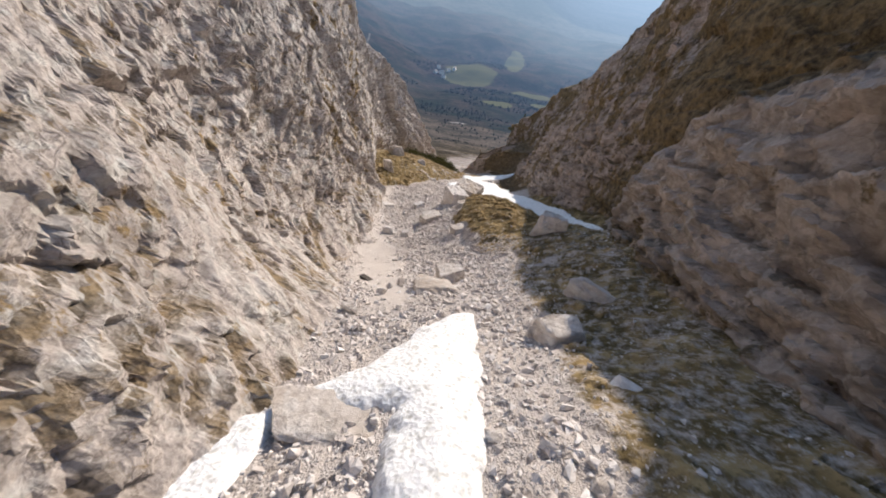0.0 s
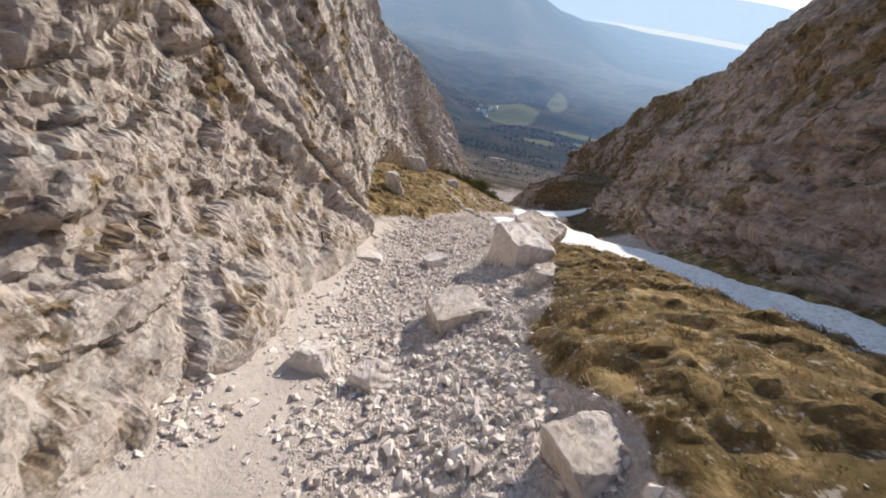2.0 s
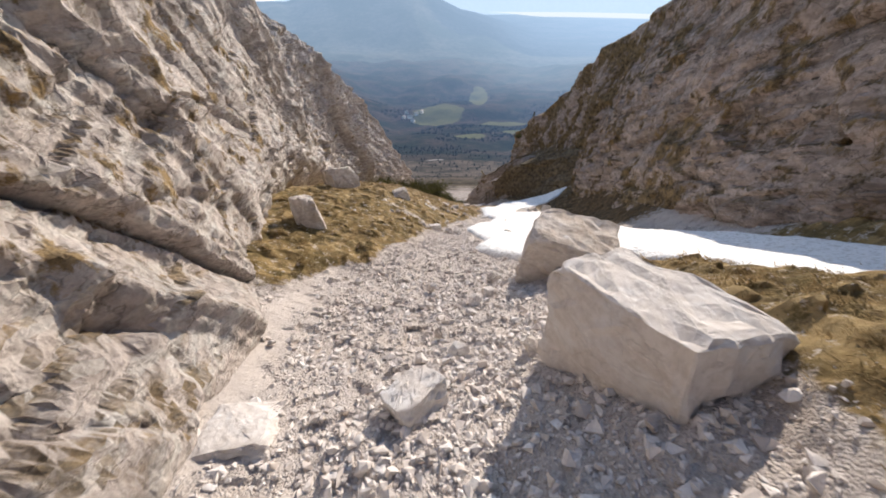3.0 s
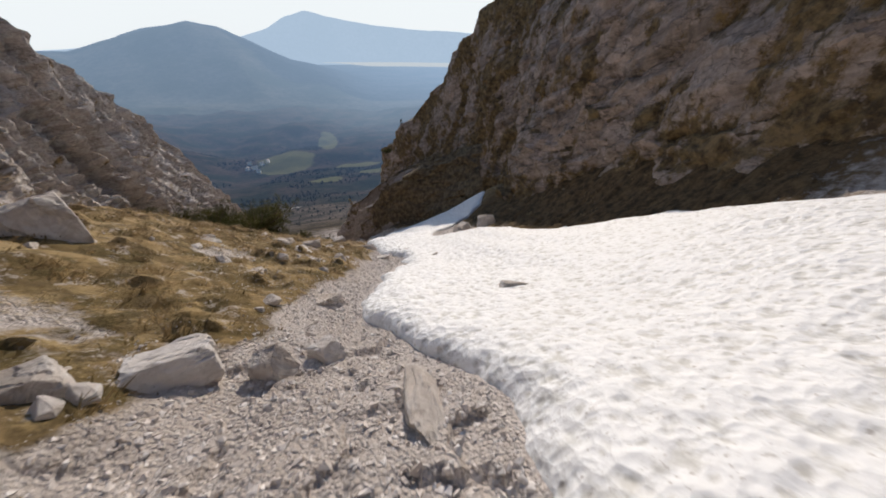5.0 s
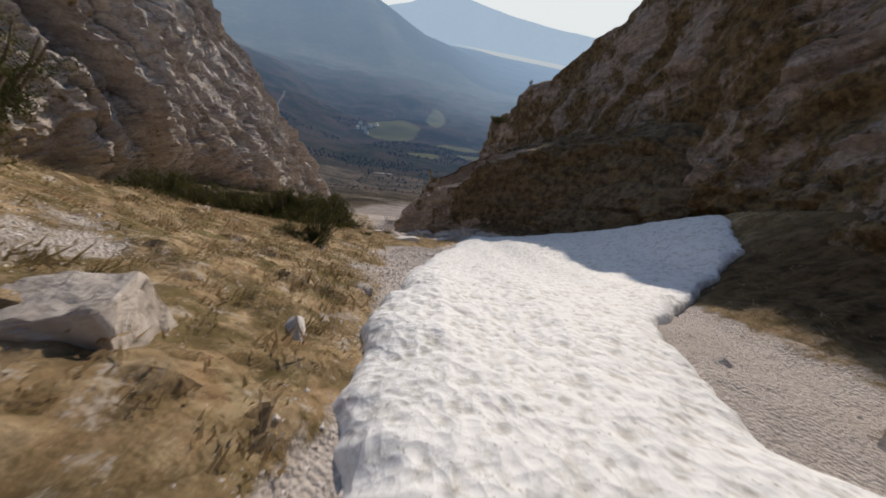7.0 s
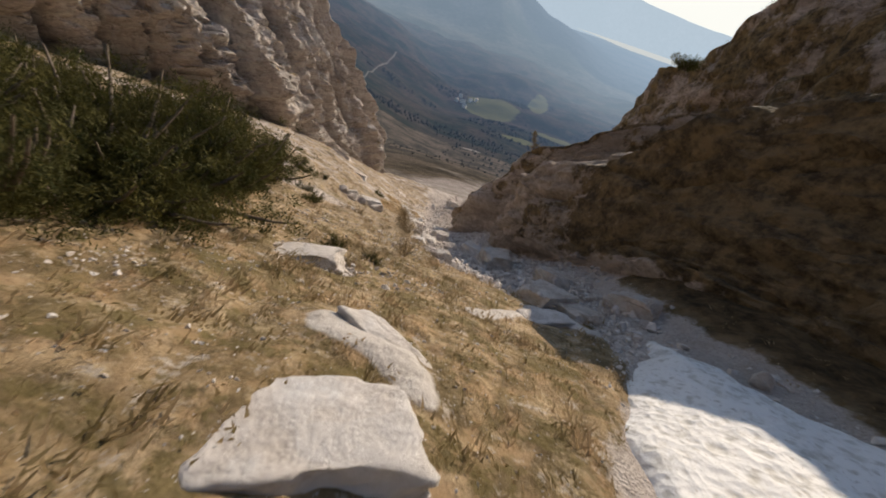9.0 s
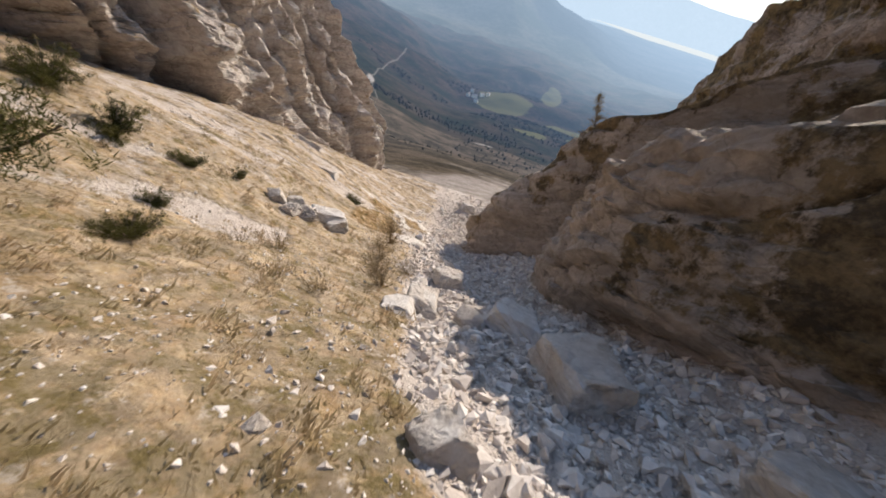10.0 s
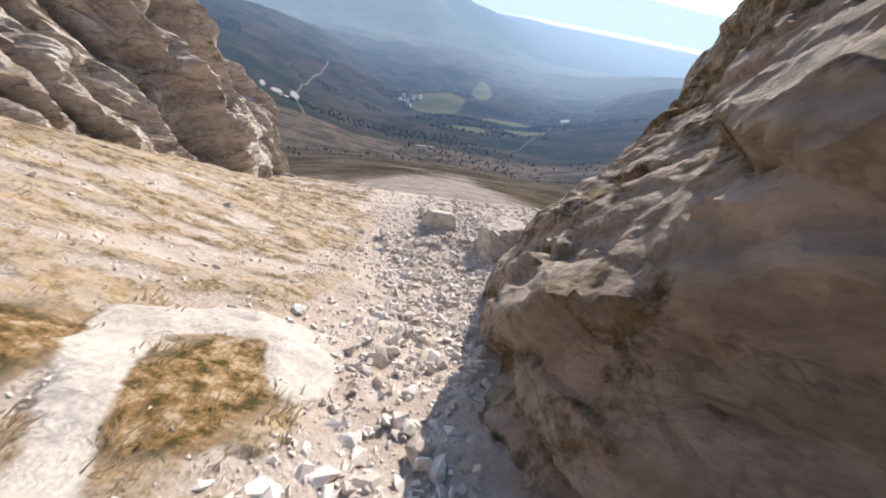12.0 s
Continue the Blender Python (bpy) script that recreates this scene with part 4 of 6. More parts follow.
HUMP_FOOT = table([-14, 0, 6, 10, 12.5, 14, 15, 16, 17], [5.6, 6.0, 6.2, 6.4, 6.6, 6.9, 7.4, 8.3, 9.4])
HUMP_TOP = table([-14, 0, 4, 7.9, 9.3, 11.2, 13.2, 14.4, 15.4, 16.2, 17], [6.5, 2.0, 0.4, -1.4, -2.1, -3.3, -5.0, -6.6, -8.6, -10.6, -12.8])
HUMP_LEAN = table([-14, 8, 14, 17], [0.2, 0.14, 0.2, 0.3])
structure("rock_hump_right", wall_mesh("rock_hump_right", ((-13, -3, 0.25), (-3, 17.05, 0.08)), 0.08, HUMP_FOOT, HUMP_TOP, HUMP_LEAN, 1, mat_spur, 900, -0.45, lambda y: 0.2 + 0 * y, lambda y, h: 0.7 + 0 * y,
                                       lambda y, h, d: 0.26 + 0.5 * step01(h - (HUMP_TOP(y) - ground_z(HUMP_FOOT(y), y) + 0.9), -0.3, 0.4) + 0.25 * step01(2.2 - h, 0, 1.2), lambda y: 1.6 + 0 * y, 4.5),
          "shaded hump of fractured grey limestone with a turf-covered top", "rock hump")

SPUR_FOOT = table([56, 58, 60, 62.5, 65, 68, 70, 71.6, 72.6, 73.3, 74.0, 74.6, 76, 77.5, 79.5, 82, 85], [9.6, 7.6, 6.3, 5.7, 5.2, 4.6, 4.3, 3.8, 2.8, 1.3, -0.2, -0.5, -0.15, 0.12, 0.6, 2.2, 5.0])
SPUR_TOP = table([56, 60, 62, 67, 71, 73, 73.8, 75, 76, 77, 80, 83, 85], [-28.6, -29.6, -30.4, -32.8, -35.6, -38.0, -40.4, -41.6, -42.5, -43.2, -46.0, -49.5, -52.5])
SPUR_LEAN = table([56, 58, 60, 62.5, 66, 70, 73, 82], [0.55, 0.78, 0.88, 0.93, 0.86, 0.73, 0.55, 0.45])


def spur_nose(y, z):
    """The lower half of the spur bulges over a slanting undercut."""
    over = z + 46.5 - 1.5 * (75 - y) + 0.35 * layered(y * 0.5, z * 0.5, 0, 3, 520)
    return 0.35 * step01(over, 0.0, 0.35) * step01(y, 66.5, 69) * step01(80 - y, 0, 3)


structure("rock_spur_right", wall_mesh("rock_spur_right", ((56, 64, 0.11), (64, 79, 0.055), (79, 85.1, 0.10)), 0.055, SPUR_FOOT, SPUR_TOP, SPUR_LEAN, 1, mat_spur, 500, -0.62, lambda y: 0.0 * y, lambda y, h: 0.35 + 0 * y, lambda y, h, d: np.maximum.reduce([0.05 + 1.15 * step01(72 - y, 0, 3.5) * step01(h, 0.2, 1.5) + 0.38 * step01(y, 72.5, 75), 0.45 * step01(h, 2.2, 4.0) * step01(y, 70.5, 72) * step01(76 - y, 0, 1.5), 0.7 * step01(h - (SPUR_TOP(y) - ground_z(SPUR_FOOT(y), y) + 0.9), -0.6, 0.1)]), lambda y: 0.9 + 0.3 * step01(71 - y, 0, 3), 7.0, spur_nose),
          "shaded spur of smooth layered limestone with a turf-topped crest", "rock spur")


SLAB_FOOT = table([57, 59, 61, 63, 65, 66.5, 68, 69, 70, 71, 72, 73, 74], [9.4, 8.3, 7.2, 5.9, 4.5, 3.5, 2.6, 2.2, 2.1, 2.3, 2.7, 3.3, 4.2])
SLAB_TOP = table([57, 59, 61, 63, 65, 66.5, 68, 69.3, 70.2, 71.2, 72, 73, 74], [-32.2, -31.5, -31.9, -33.0, -34.6, -36.3, -38.2, -39.6, -40.5, -41.8, -42.7, -43.8, -45.2])
SLAB_LEAN = table([57, 62, 66, 68, 70, 74], [0.5, 0.42, 0.3, 0.2, 0.15, 0.2])
structure("rock_slab_right", wall_mesh("rock_slab_right", ((57, 64, 0.10), (64, 74.1, 0.055)), 0.06, SLAB_FOOT, SLAB_TOP, SLAB_LEAN, 1, mat_spur, 700, -0.62, lambda y: 0.0 * y, lambda y, h: 0.6 + 0 * y,
                                       lambda y, h, d: 0.08 + 0.62 * step01(70.5 - y, 0, 4) * step01(h, 0.8, 1.8) + 0.5 * step01(66 - y, 0, 3) * step01(h, 0.1, 0.7), lambda y: 1.0 + 0 * y, 3.0),
          "steep shaded limestone slab with dark turf beside the gully bed", "rock slab")


# ---- the mountain's flanks beyond the walls, and the slope above ----
def flank(name, foot_x, top_z, lean, side, back, label):
    """Open mountainside that falls away outward from the crest of a wall."""
    ys, s = np.arange(-13, 98.5, 1.25), np.linspace(0, 1, 40) ** 1.6 * 95
    tall = np.maximum(top_z(ys) - ground_z(foot_x(ys), ys) + 0.9, 0.6)
    x0 = foot_x(ys) + side * (lean(ys) * tall + back - 1.6)
    z0 = ground_z(foot_x(ys), ys) - 0.9 + tall + back * 0.5 - 1.5
    gx, gy = x0[:, None] + side * s[None], np.repeat(ys[:, None], len(s), 1)
    gz = z0[:, None] - 0.45 * s[None] + 2.2 * layered(gx * 0.08, gy * 0.08, 0, 5, 811) * step01(s, 2, 14)[None]
    return structure(name, make_mesh(name, np.stack([gx, gy, gz], -1).reshape(-1, 3), sheet(len(ys), len(s)), mat_rock_grey, True, soil=np.full(gx.size, 0.45)), label, "mountainside")


flank("mountainside_left", LEFT_FOOT, LEFT_TOP, LEFT_LEAN, -1, 6.0, "rough limestone mountainside with brown turf beyond the crest")
flank("mountainside_right", RIGHT_FOOT, RIGHT_TOP, RIGHT_LEAN, 1, 6.0, "rough limestone mountainside with brown turf beyond the crest")


def slope_above():
    """The mountain goes on upward behind the start."""
    gx, gy = np.meshgrid(np.linspace(-60, 60, 121), np.linspace(-70, -12.6, 60), indexing="ij")
    rise = -12.6 - gy
    gz = ground_z(gx, -12.5 + 0 * gy) - 0.1 + 0.62 * rise + 0.55 * np.clip(np.abs(gx) - 5, 0, 22) + 1.4 * layered(gx * 0.12, gy * 0.12, 0, 5, 813) * step01(rise, 0, 6)
    return make_mesh("slope_above", np.stack([gx, gy, gz], -1).reshape(-1, 3), sheet(121, 60), mat_rock_grey, True, soil=np.full(gx.size, 0.3))


structure("slope_above", slope_above(), "steep limestone slope rising above the head of the gully", "mountainside")


# ---- land below and beyond ----
RADII = [20, 40, 75, 130, 200, 300, 450, 600, 850, 1300, 1800, 2300, 3200, 4800]
FALL = chain(RADII, [-57, -66, -82, -106, -143, -178, -226, -264, -322, -360, -392, -424, -438, -446])
EYE = (-0.9, 73.4)


def valley_z(x, y):
    dx, dy = x - EYE[0], y - EYE[1]
    r, az = np.hypot(dx, dy), np.degrees(np.arctan2(dx, dy))
    z = FALL(r)
    z = z + 0.13 * r * step01(-az, 7, 34) * step01(r, 60, 300) * step01(2600 - r, 0, 1500)
    z = z + 0.10 * r * step01(az, 12, 34) * step01(r, 30, 150) * step01(2600 - r, 0, 1500)
    z = z + (0.035 * r) * layered(x * 0.004, y * 0.004, 0, 4, 61) * step01(r, 150, 600) * step01(2600 - r, 0, 1600)
    # hills on the far side of the valley
    crest = np.interp(az, [-45, -30, -20.7, -16.4, -13, -9.4, -6.5, -3.7, 1.5, 5.9, 14], [-1.5, -2.6, -2.9, -1.7, -0.75, -0.2, -0.75, -1.9, -4.4, -5.3, -6.5])
    crest = crest + 0.22 * layered(az * 0.35, r * 0.0004, 0, 4, 67)
    ridge = np.tan(np.radians(crest)) * r - 44
    up = step01(r, 1700, 3300) * step01(14 - az, 0, 9)
    spurs = 0.16 * np.abs(soft_noise(x * 0.0022, y * 0.0022, 0, 68)) * step01(r, 1700, 2300) * step01(3250 - r, 0, 500)
    return np.where(ridge > z, z + (ridge - z) * np.clip(up - spurs, 0, 1), z)


def painted_haze(r, az):
    """Strength of the haze painted in as emission: more with distance and towards the sun."""
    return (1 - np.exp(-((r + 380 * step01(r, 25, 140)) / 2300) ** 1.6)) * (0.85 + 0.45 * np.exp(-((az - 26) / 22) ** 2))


def ring(name, r0, r1, n_r, a0, a1, n_a, mat, label, **fields):
    rr = np.geomspace(r0, r1, n_r)
    aa = np.radians(np.linspace(a0, a1, n_a))
    R, A = np.meshgrid(rr, aa, indexing="ij")
    X, Y = EYE[0] + R * np.sin(A), EYE[1] + R * np.cos(A)
    Z = valley_z(X, Y)
    fields["air"] = lambda X, Y, R, A: painted_haze(R, A)
    made = make_mesh(name, np.stack([X, Y, Z], -1).reshape(-1, 3), sheet(n_r, n_a), mat, True, **{k: f(X, Y, R, np.degrees(A)).ravel() for k, f in fields.items()})
    return structure(name, made, label, "landscape")


def scree_mask(X, Y, R, A):
    """A fan of pale scree that spreads from the mouth of the gully, in strips, and thins out."""
    mid = -2.0 + 4 * np.sin(R * 0.03)
    wide = 22 + 10 * np.sin(R * 0.07 + 1)
    fan = step01(100 - R, 0, 60) * step01(wide - np.abs(A - mid), 0, 14)
    strips = 0.5 + 0.5 * layered(A * 0.22, R * 0.02, 0, 4, 63)
    return np.clip(fan * (0.45 + 0.6 * strips) + 0.55 * step01(60 - R, 0, 35), 0, 1)


def meadow_mask(X, Y, R, A):
    """Cleared fields round the hamlet."""
    out = np.zeros(X.shape)
    for az, r, wa, wr in ((-2.0, 900, 4.2, 110), (4.6, 1180, 1.4, 190), (9.0, 760, 4.0, 40), (-12, 2300, 2, 120), (3.5, 560, 3.0, 28), (12, 640, 3, 30)):
        out = np.maximum(out, 1.2 - np.hypot((A - az) / wa, (R - r) / wr) * 0.7)
    return np.clip(out, 0, 1)


def bare_mask(X, Y, R, A):
    """A gravel pit and the track that climbs from it, a scar on the hill, and pale farm tracks."""
    out = np.zeros(X.shape)
    for az, r, wa, wr in ((-26.6, 524, 0.35, 22), (-24.9, 495, 0.8, 20), (-24.0, 462, 0.9, 12), (-22.7, 500, 0.55, 32), (-12.9, 1990, 0.8, 60), (-15.0, 2150, 0.4, 40), (-3.2, 322, 1.8, 6), (17.6, 886, 0.7, 14)):
        ragged = 0.25 * layered(A * 1.3, R * 0.03, 0, 3, 73)
        out = np.maximum(out, step01(1.2 + ragged - np.hypot((A - az) / wa, (R - r) / wr), 0, 0.5))
    track = np.abs(A - np.interp(R, [248, 311, 432, 517, 722, 887, 1315], [-22.2, -21.6, -22.4, -22.6, -20.7, -18.3, -16.3]))
    out = np.maximum(out, 0.4 * step01(0.17 - track, 0, 0.14) * (R < 1000))
    lane = np.abs(A - np.interp(R, [420, 472, 616, 886], [10.0, 12.3, 15.1, 17.6]))
    return np.maximum(out, 0.3 * step01(0.17 - lane, 0, 0.14) * (R > 420) * (R < 886))


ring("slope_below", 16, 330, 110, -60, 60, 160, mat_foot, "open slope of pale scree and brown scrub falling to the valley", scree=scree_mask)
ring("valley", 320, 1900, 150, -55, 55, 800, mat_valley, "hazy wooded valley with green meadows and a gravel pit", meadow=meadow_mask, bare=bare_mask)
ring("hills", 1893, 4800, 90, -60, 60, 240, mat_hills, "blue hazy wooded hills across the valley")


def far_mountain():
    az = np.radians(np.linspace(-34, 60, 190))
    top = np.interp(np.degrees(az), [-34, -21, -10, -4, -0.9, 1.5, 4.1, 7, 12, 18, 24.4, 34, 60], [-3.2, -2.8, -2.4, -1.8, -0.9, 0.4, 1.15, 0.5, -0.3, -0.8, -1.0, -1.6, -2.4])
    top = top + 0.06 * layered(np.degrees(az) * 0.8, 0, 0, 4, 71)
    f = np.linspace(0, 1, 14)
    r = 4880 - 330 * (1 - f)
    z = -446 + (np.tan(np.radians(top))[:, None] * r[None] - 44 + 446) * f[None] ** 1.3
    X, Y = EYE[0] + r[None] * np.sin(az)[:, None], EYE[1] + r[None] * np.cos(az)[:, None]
    # the whole range glows pale blue, emission in place of haze
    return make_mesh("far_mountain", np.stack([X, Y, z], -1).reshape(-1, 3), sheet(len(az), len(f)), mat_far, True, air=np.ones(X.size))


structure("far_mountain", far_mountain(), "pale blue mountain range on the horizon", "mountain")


def lake():
    az = np.radians(np.linspace(5.5, 40, 40))
    A, F = np.meshgrid(az, np.array([0.0, 0.5, 1.0]), indexing="ij")
    R = 4620 - F * 470 * (0.15 + 0.85 * step01(np.degrees(A), 5.5, 13))
    v = np.stack([EYE[0] + R * np.sin(A), EYE[1] + R * np.cos(A), np.full(A.shape, -425.0)], -1)
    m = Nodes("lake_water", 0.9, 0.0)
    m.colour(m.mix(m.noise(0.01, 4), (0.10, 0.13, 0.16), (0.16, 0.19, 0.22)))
    # the water's shine and the haze over it are painted as emission
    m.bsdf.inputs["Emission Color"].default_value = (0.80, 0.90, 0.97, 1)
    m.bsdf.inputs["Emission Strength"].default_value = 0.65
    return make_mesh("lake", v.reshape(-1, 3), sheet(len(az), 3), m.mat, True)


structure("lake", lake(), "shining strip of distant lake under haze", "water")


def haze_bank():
    """A glowing sheet that stands in for the bright air low over the horizon."""
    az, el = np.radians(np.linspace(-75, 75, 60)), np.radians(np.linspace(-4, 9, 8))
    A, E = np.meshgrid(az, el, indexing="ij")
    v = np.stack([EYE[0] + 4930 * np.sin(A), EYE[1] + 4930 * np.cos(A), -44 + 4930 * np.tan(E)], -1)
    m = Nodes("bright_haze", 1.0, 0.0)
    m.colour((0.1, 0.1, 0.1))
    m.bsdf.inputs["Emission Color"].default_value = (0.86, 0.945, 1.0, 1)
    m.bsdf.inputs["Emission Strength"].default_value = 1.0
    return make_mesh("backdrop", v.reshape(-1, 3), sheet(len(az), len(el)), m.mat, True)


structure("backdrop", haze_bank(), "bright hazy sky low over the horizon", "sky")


# ---- stones and boulders ----
def hull_points(rng, flat=1.0, count=14, blocky=0.6):
    """Corner points of one broken stone, about 1 across."""
    if blocky > 0.95:
        corner = np.array([(sx, sy, sz) for sx in (-1, 1) for sy in (-1, 1) for sz in (-1, 1)]) * 0.5
        corner = corner + rng.uniform(-0.08, 0.08, (8, 3))
        worn = [corner[i] + (corner[i ^ bit] - corner[i]) * rng.uniform(0.04, 0.24) for i in range(8) for bit in (1, 2, 4)]
        return np.array(worn) * (1, 1, flat)
    if blocky > 0.7:
        corner = np.array([(sx, sy, sz) for sx in (-1, 1) for sy in (-1, 1) for sz in (-1, 1)]) * 0.5
        corner = corner + rng.uniform(-0.17, 0.17, (8, 3))
        corner[1::2, :2] *= rng.uniform(0.62, 0.95, (4, 1))
        worn = [corner[i] + (corner[i ^ bit] - corner[i]) * rng.uniform(0.02, 0.40) for i in range(8) for bit in (1, 2, 4)]
        return np.array(worn) * (1, 1, flat)
    p = rng.normal(size=(count, 3))
    p /= np.linalg.norm(p, axis=1)[:, None]
    box = p / np.abs(p).max(1)[:, None]
    p = p * (1 - blocky) + box * blocky
    p *= rng.uniform(0.75, 1.0, (count, 1))
    return p * (0.5, 0.5, 0.5 * flat)


def hull_mesh(name, rng, flat, count, blocky, mat, cuts=0, rough=0.0):
    bm = bmesh.new()
    for c in hull_points(rng, flat, count, blocky):
        bm.verts.new(c)
    made = bmesh.ops.convex_hull(bm, input=bm.verts)
    bmesh.ops.delete(bm, geom=[v for v in bm.verts if not v.link_faces], context="VERTS")
    if cuts:
        bmesh.ops.dissolve_limit(bm, angle_limit=radians(12), verts=bm.verts, edges=bm.edges)
        bmesh.ops.bevel(bm, geom=bm.edges[:], offset=0.018, segments=1, affect="EDGES", clamp_overlap=True)
        bmesh.ops.triangulate(bm, faces=bm.faces)
        for _ in range(cuts):
            long_edges = [e for e in bm.edges if e.calc_length() > 0.075]
            bmesh.ops.subdivide_edges(bm, edges=long_edges, cuts=1, use_grid_fill=True)
            bmesh.ops.triangulate(bm, faces=bm.faces)
        bm.normal_update()
        at = np.array([v.co for v in bm.verts])
        shift = rng.uniform(0, 50)
        d = rough * (0.7 * layered(at[:, 0] * 3.5 + shift, at[:, 1] * 3.5, at[:, 2] * 3.5, 4, 77) + 0.5 * facets(at[:, 0] * 5 + at[:, 2] * 3 + shift, at[:, 1] * 5 - at[:, 2] * 2, 78))
        normals = [v.normal.copy() for v in bm.verts]
        for v, n, k in zip(bm.verts, normals, d):
            v.co += n * float(k)
    bmesh.ops.recalc_face_normals(bm, faces=bm.faces)
    me = bpy.data.meshes.new(name)
    bm.to_mesh(me)
    bm.free()
    smooth_all(me, False)
    me.materials.append(mat)
    return me


STAND = np.random.default_rng(11)
BOULDERS = {}
G3 = "limestone outcrops in the lower grass"
G2 = "boulders along the edge of the grass"


def boulder(name, x, y, size, turn, label, seed, sink=0.22, tip=(0, 0), flat=0.9, group="", lift=0.0, mat=None, blocky=0.82):
    """One big stone, sunk a little into the slope."""
    rng = np.random.default_rng(seed)
    me = hull_mesh(name, rng, 1.0, 16, blocky, mat or mat_boulder, 3, 0.06)
    smooth_all(me, group == G3)
    ob = new(name, me)
    sink = sink + (0.17 if group == G2 else 0)
    z = float(ground_z(x, y)) + size[2] * (0.5 - sink) + lift
    ob.matrix_world = pose(x, y, z, tip[0], tip[1], turn) @ Matrix.Diagonal((*size, 1))
    BOULDERS[len(BOULDERS)] = (x, y, max(size[0], size[1]) * 0.5)
    return tagged(ob, label, "boulder", group)


G1 = "boulders on the grass mound"
boulder("boulder", -0.4, 24.2, (1.45, 2.1, 1.7), 24, "huge flat-topped pale limestone boulder beside the rubble path", 201, 0.3, (-13, 4), mat=mat_white, blocky=1.0)
boulder("boulder", 0.45, 29.3, (2.3, 2.0, 1.9), -20, "large grey limestone boulder with mossy top beside the snow", 202, 0.3, (-8, 4), blocky=1.0)
boulder("boulder", -1.9, 19.95, (1.25, 1.5, 0.8), 35, "broken brownish limestone block standing in the rubble", 203, 0.3, (-22, -6), blocky=1.0)
boulder("boulder", 0.3, 21.5, (1.1, 0.9, 0.8), 10, "grey limestone block leaning on the turf mound", 204, 0.25, (-20, 0), group=G1)
boulder("boulder", 0.1, 9.4, (1.0, 0.9, 0.75), 30, "pale angular limestone boulder on loose scree", 205, 0.2, (-25, 0))
boulder("boulder", -0.45, 7.9, (1.5, 1.2, 0.55), 15, "broad flat slab of pale limestone half buried in scree", 206, 0.4, (-28, 4))
boulder("boulder", 4.4, 13.6, (1.5, 1.2, 1.25), -12, "big rounded limestone boulder on turf above the snow", 207, 0.25, (-20, 0))
boulder("boulder", -1.3, 2.05, (2.1, 1.15, 0.13), 8, "flat grey slab of rock lying bare in the snow patch", 208, 0.35, (-27, 0), lift=-0.02)
boulder("boulder", 0.25, 16.1, (0.95, 0.7, 0.5), 40, "pale limestone block at the edge of the turf", 209, 0.25, (-20, 0), group=G1)
boulder("boulder", 2.9, 5.2, (1.2, 0.9, 0.7), 25, "shaded limestone block on the rubble slope", 210, 0.3, (-20, 0))
boulder("boulder", 4.4, 7.4, (1.7, 0.8, 0.6), -35, "long shaded limestone slab on the rubble slope", 211, 0.3, (-20, 0))
boulder("boulder", -6.0, 23.7, (1.25, 1.2, 0.26), 10, "bright white slab freshly fallen beside the dusty trail", 212, 0.3, (-25, 0), mat=mat_white)
boulder("boulder", -3.4, 24.1, (0.8, 0.7, 0.5), 50, "bright white limestone block in the rubble", 213, 0.2, (-20, 0), mat=mat_white)
boulder("boulder", -4.4, 17.5, (0.75, 0.6, 0.5), 5, "bright white limestone block beside the trail", 214, 0.2, (-20, 0), mat=mat_white)
boulder("boulder", -3.1, 17.4, (0.75, 0.7, 0.55), 65, "bright white limestone block in the rubble", 215, 0.2, (-20, 0), mat=mat_white)
boulder("boulder", -8.2, 32.6, (1.1, 1.0, 1.4), 20, "upright grey limestone block at the foot of the cliff", 216, 0.2, (-10, 0))
boulder("boulder", -8.8, 39.0, (1.5, 1.3, 1.4), 35, "squat grey limestone block on straw-coloured turf", 217, 0.25, (-15, 0))
boulder("boulder", -3.6, 36.2, (0.72, 0.42, 0.34), 20, "pale limestone boulder undercut above loose gravel", 221, 0.3, (-20, 0), group=G2, mat=mat_white)
boulder("boulder", -2.9, 36.1, (0.24, 0.3, 0.36), 70, "upright limestone block at the edge of the grass", 222, 0.2, (-15, 0), group=G2)
boulder("boulder", -1.8, 35.15, (0.44, 1.35, 0.36), -12, "rough limestone rib running through gravel beside snow", 223, 0.34, (-28, 6), blocky=0.6)
boulder("boulder", -2.4, 36.3, (0.28, 0.26, 0.2), 40, "small white limestone block on gravel", 224, 0.2, (-15, 0), mat=mat_white)
boulder("boulder", -3.7, 37.5, (0.38, 0.3, 0.2), 0, "pale limestone block half grown over with grass", 225, 0.3, (-15, 0), group=G2)
boulder("boulder", -5.7, 39.3, (0.9, 0.8, 0.8), 30, "pale limestone block on straw-coloured grass", 226, 0.25, (-15, 0), group=G2)
boulder("boulder", -4.2, 35.9, (0.42, 0.4, 0.3), 30, "grey limestone block at the edge of the grass", 227, 0.25, (-15, 0), group=G2)
boulder("boulder", -2.38, 38.05, (0.36, 0.6, 0.22), 25, "wedge of pale limestone between grass and gravel", 238, 0.62, (-22, 0), group=G2)
boulder("boulder", -2.6, 40.4, (0.5, 0.4, 0.3), 60, "rounded pale stone bedded in grass", 239, 0.3, (-15, 0), group=G2)
boulder("boulder", -3.4, 39.1, (0.34, 0.3, 0.22), 10, "jagged pale stone bedded in grass", 240, 0.3, (-15, 0), group=G2)
boulder("boulder", -4.3, 40.8, (0.4, 0.35, 0.25), 80, "pale stone bedded in grass", 268, 0.3, (-15, 0), group=G2)
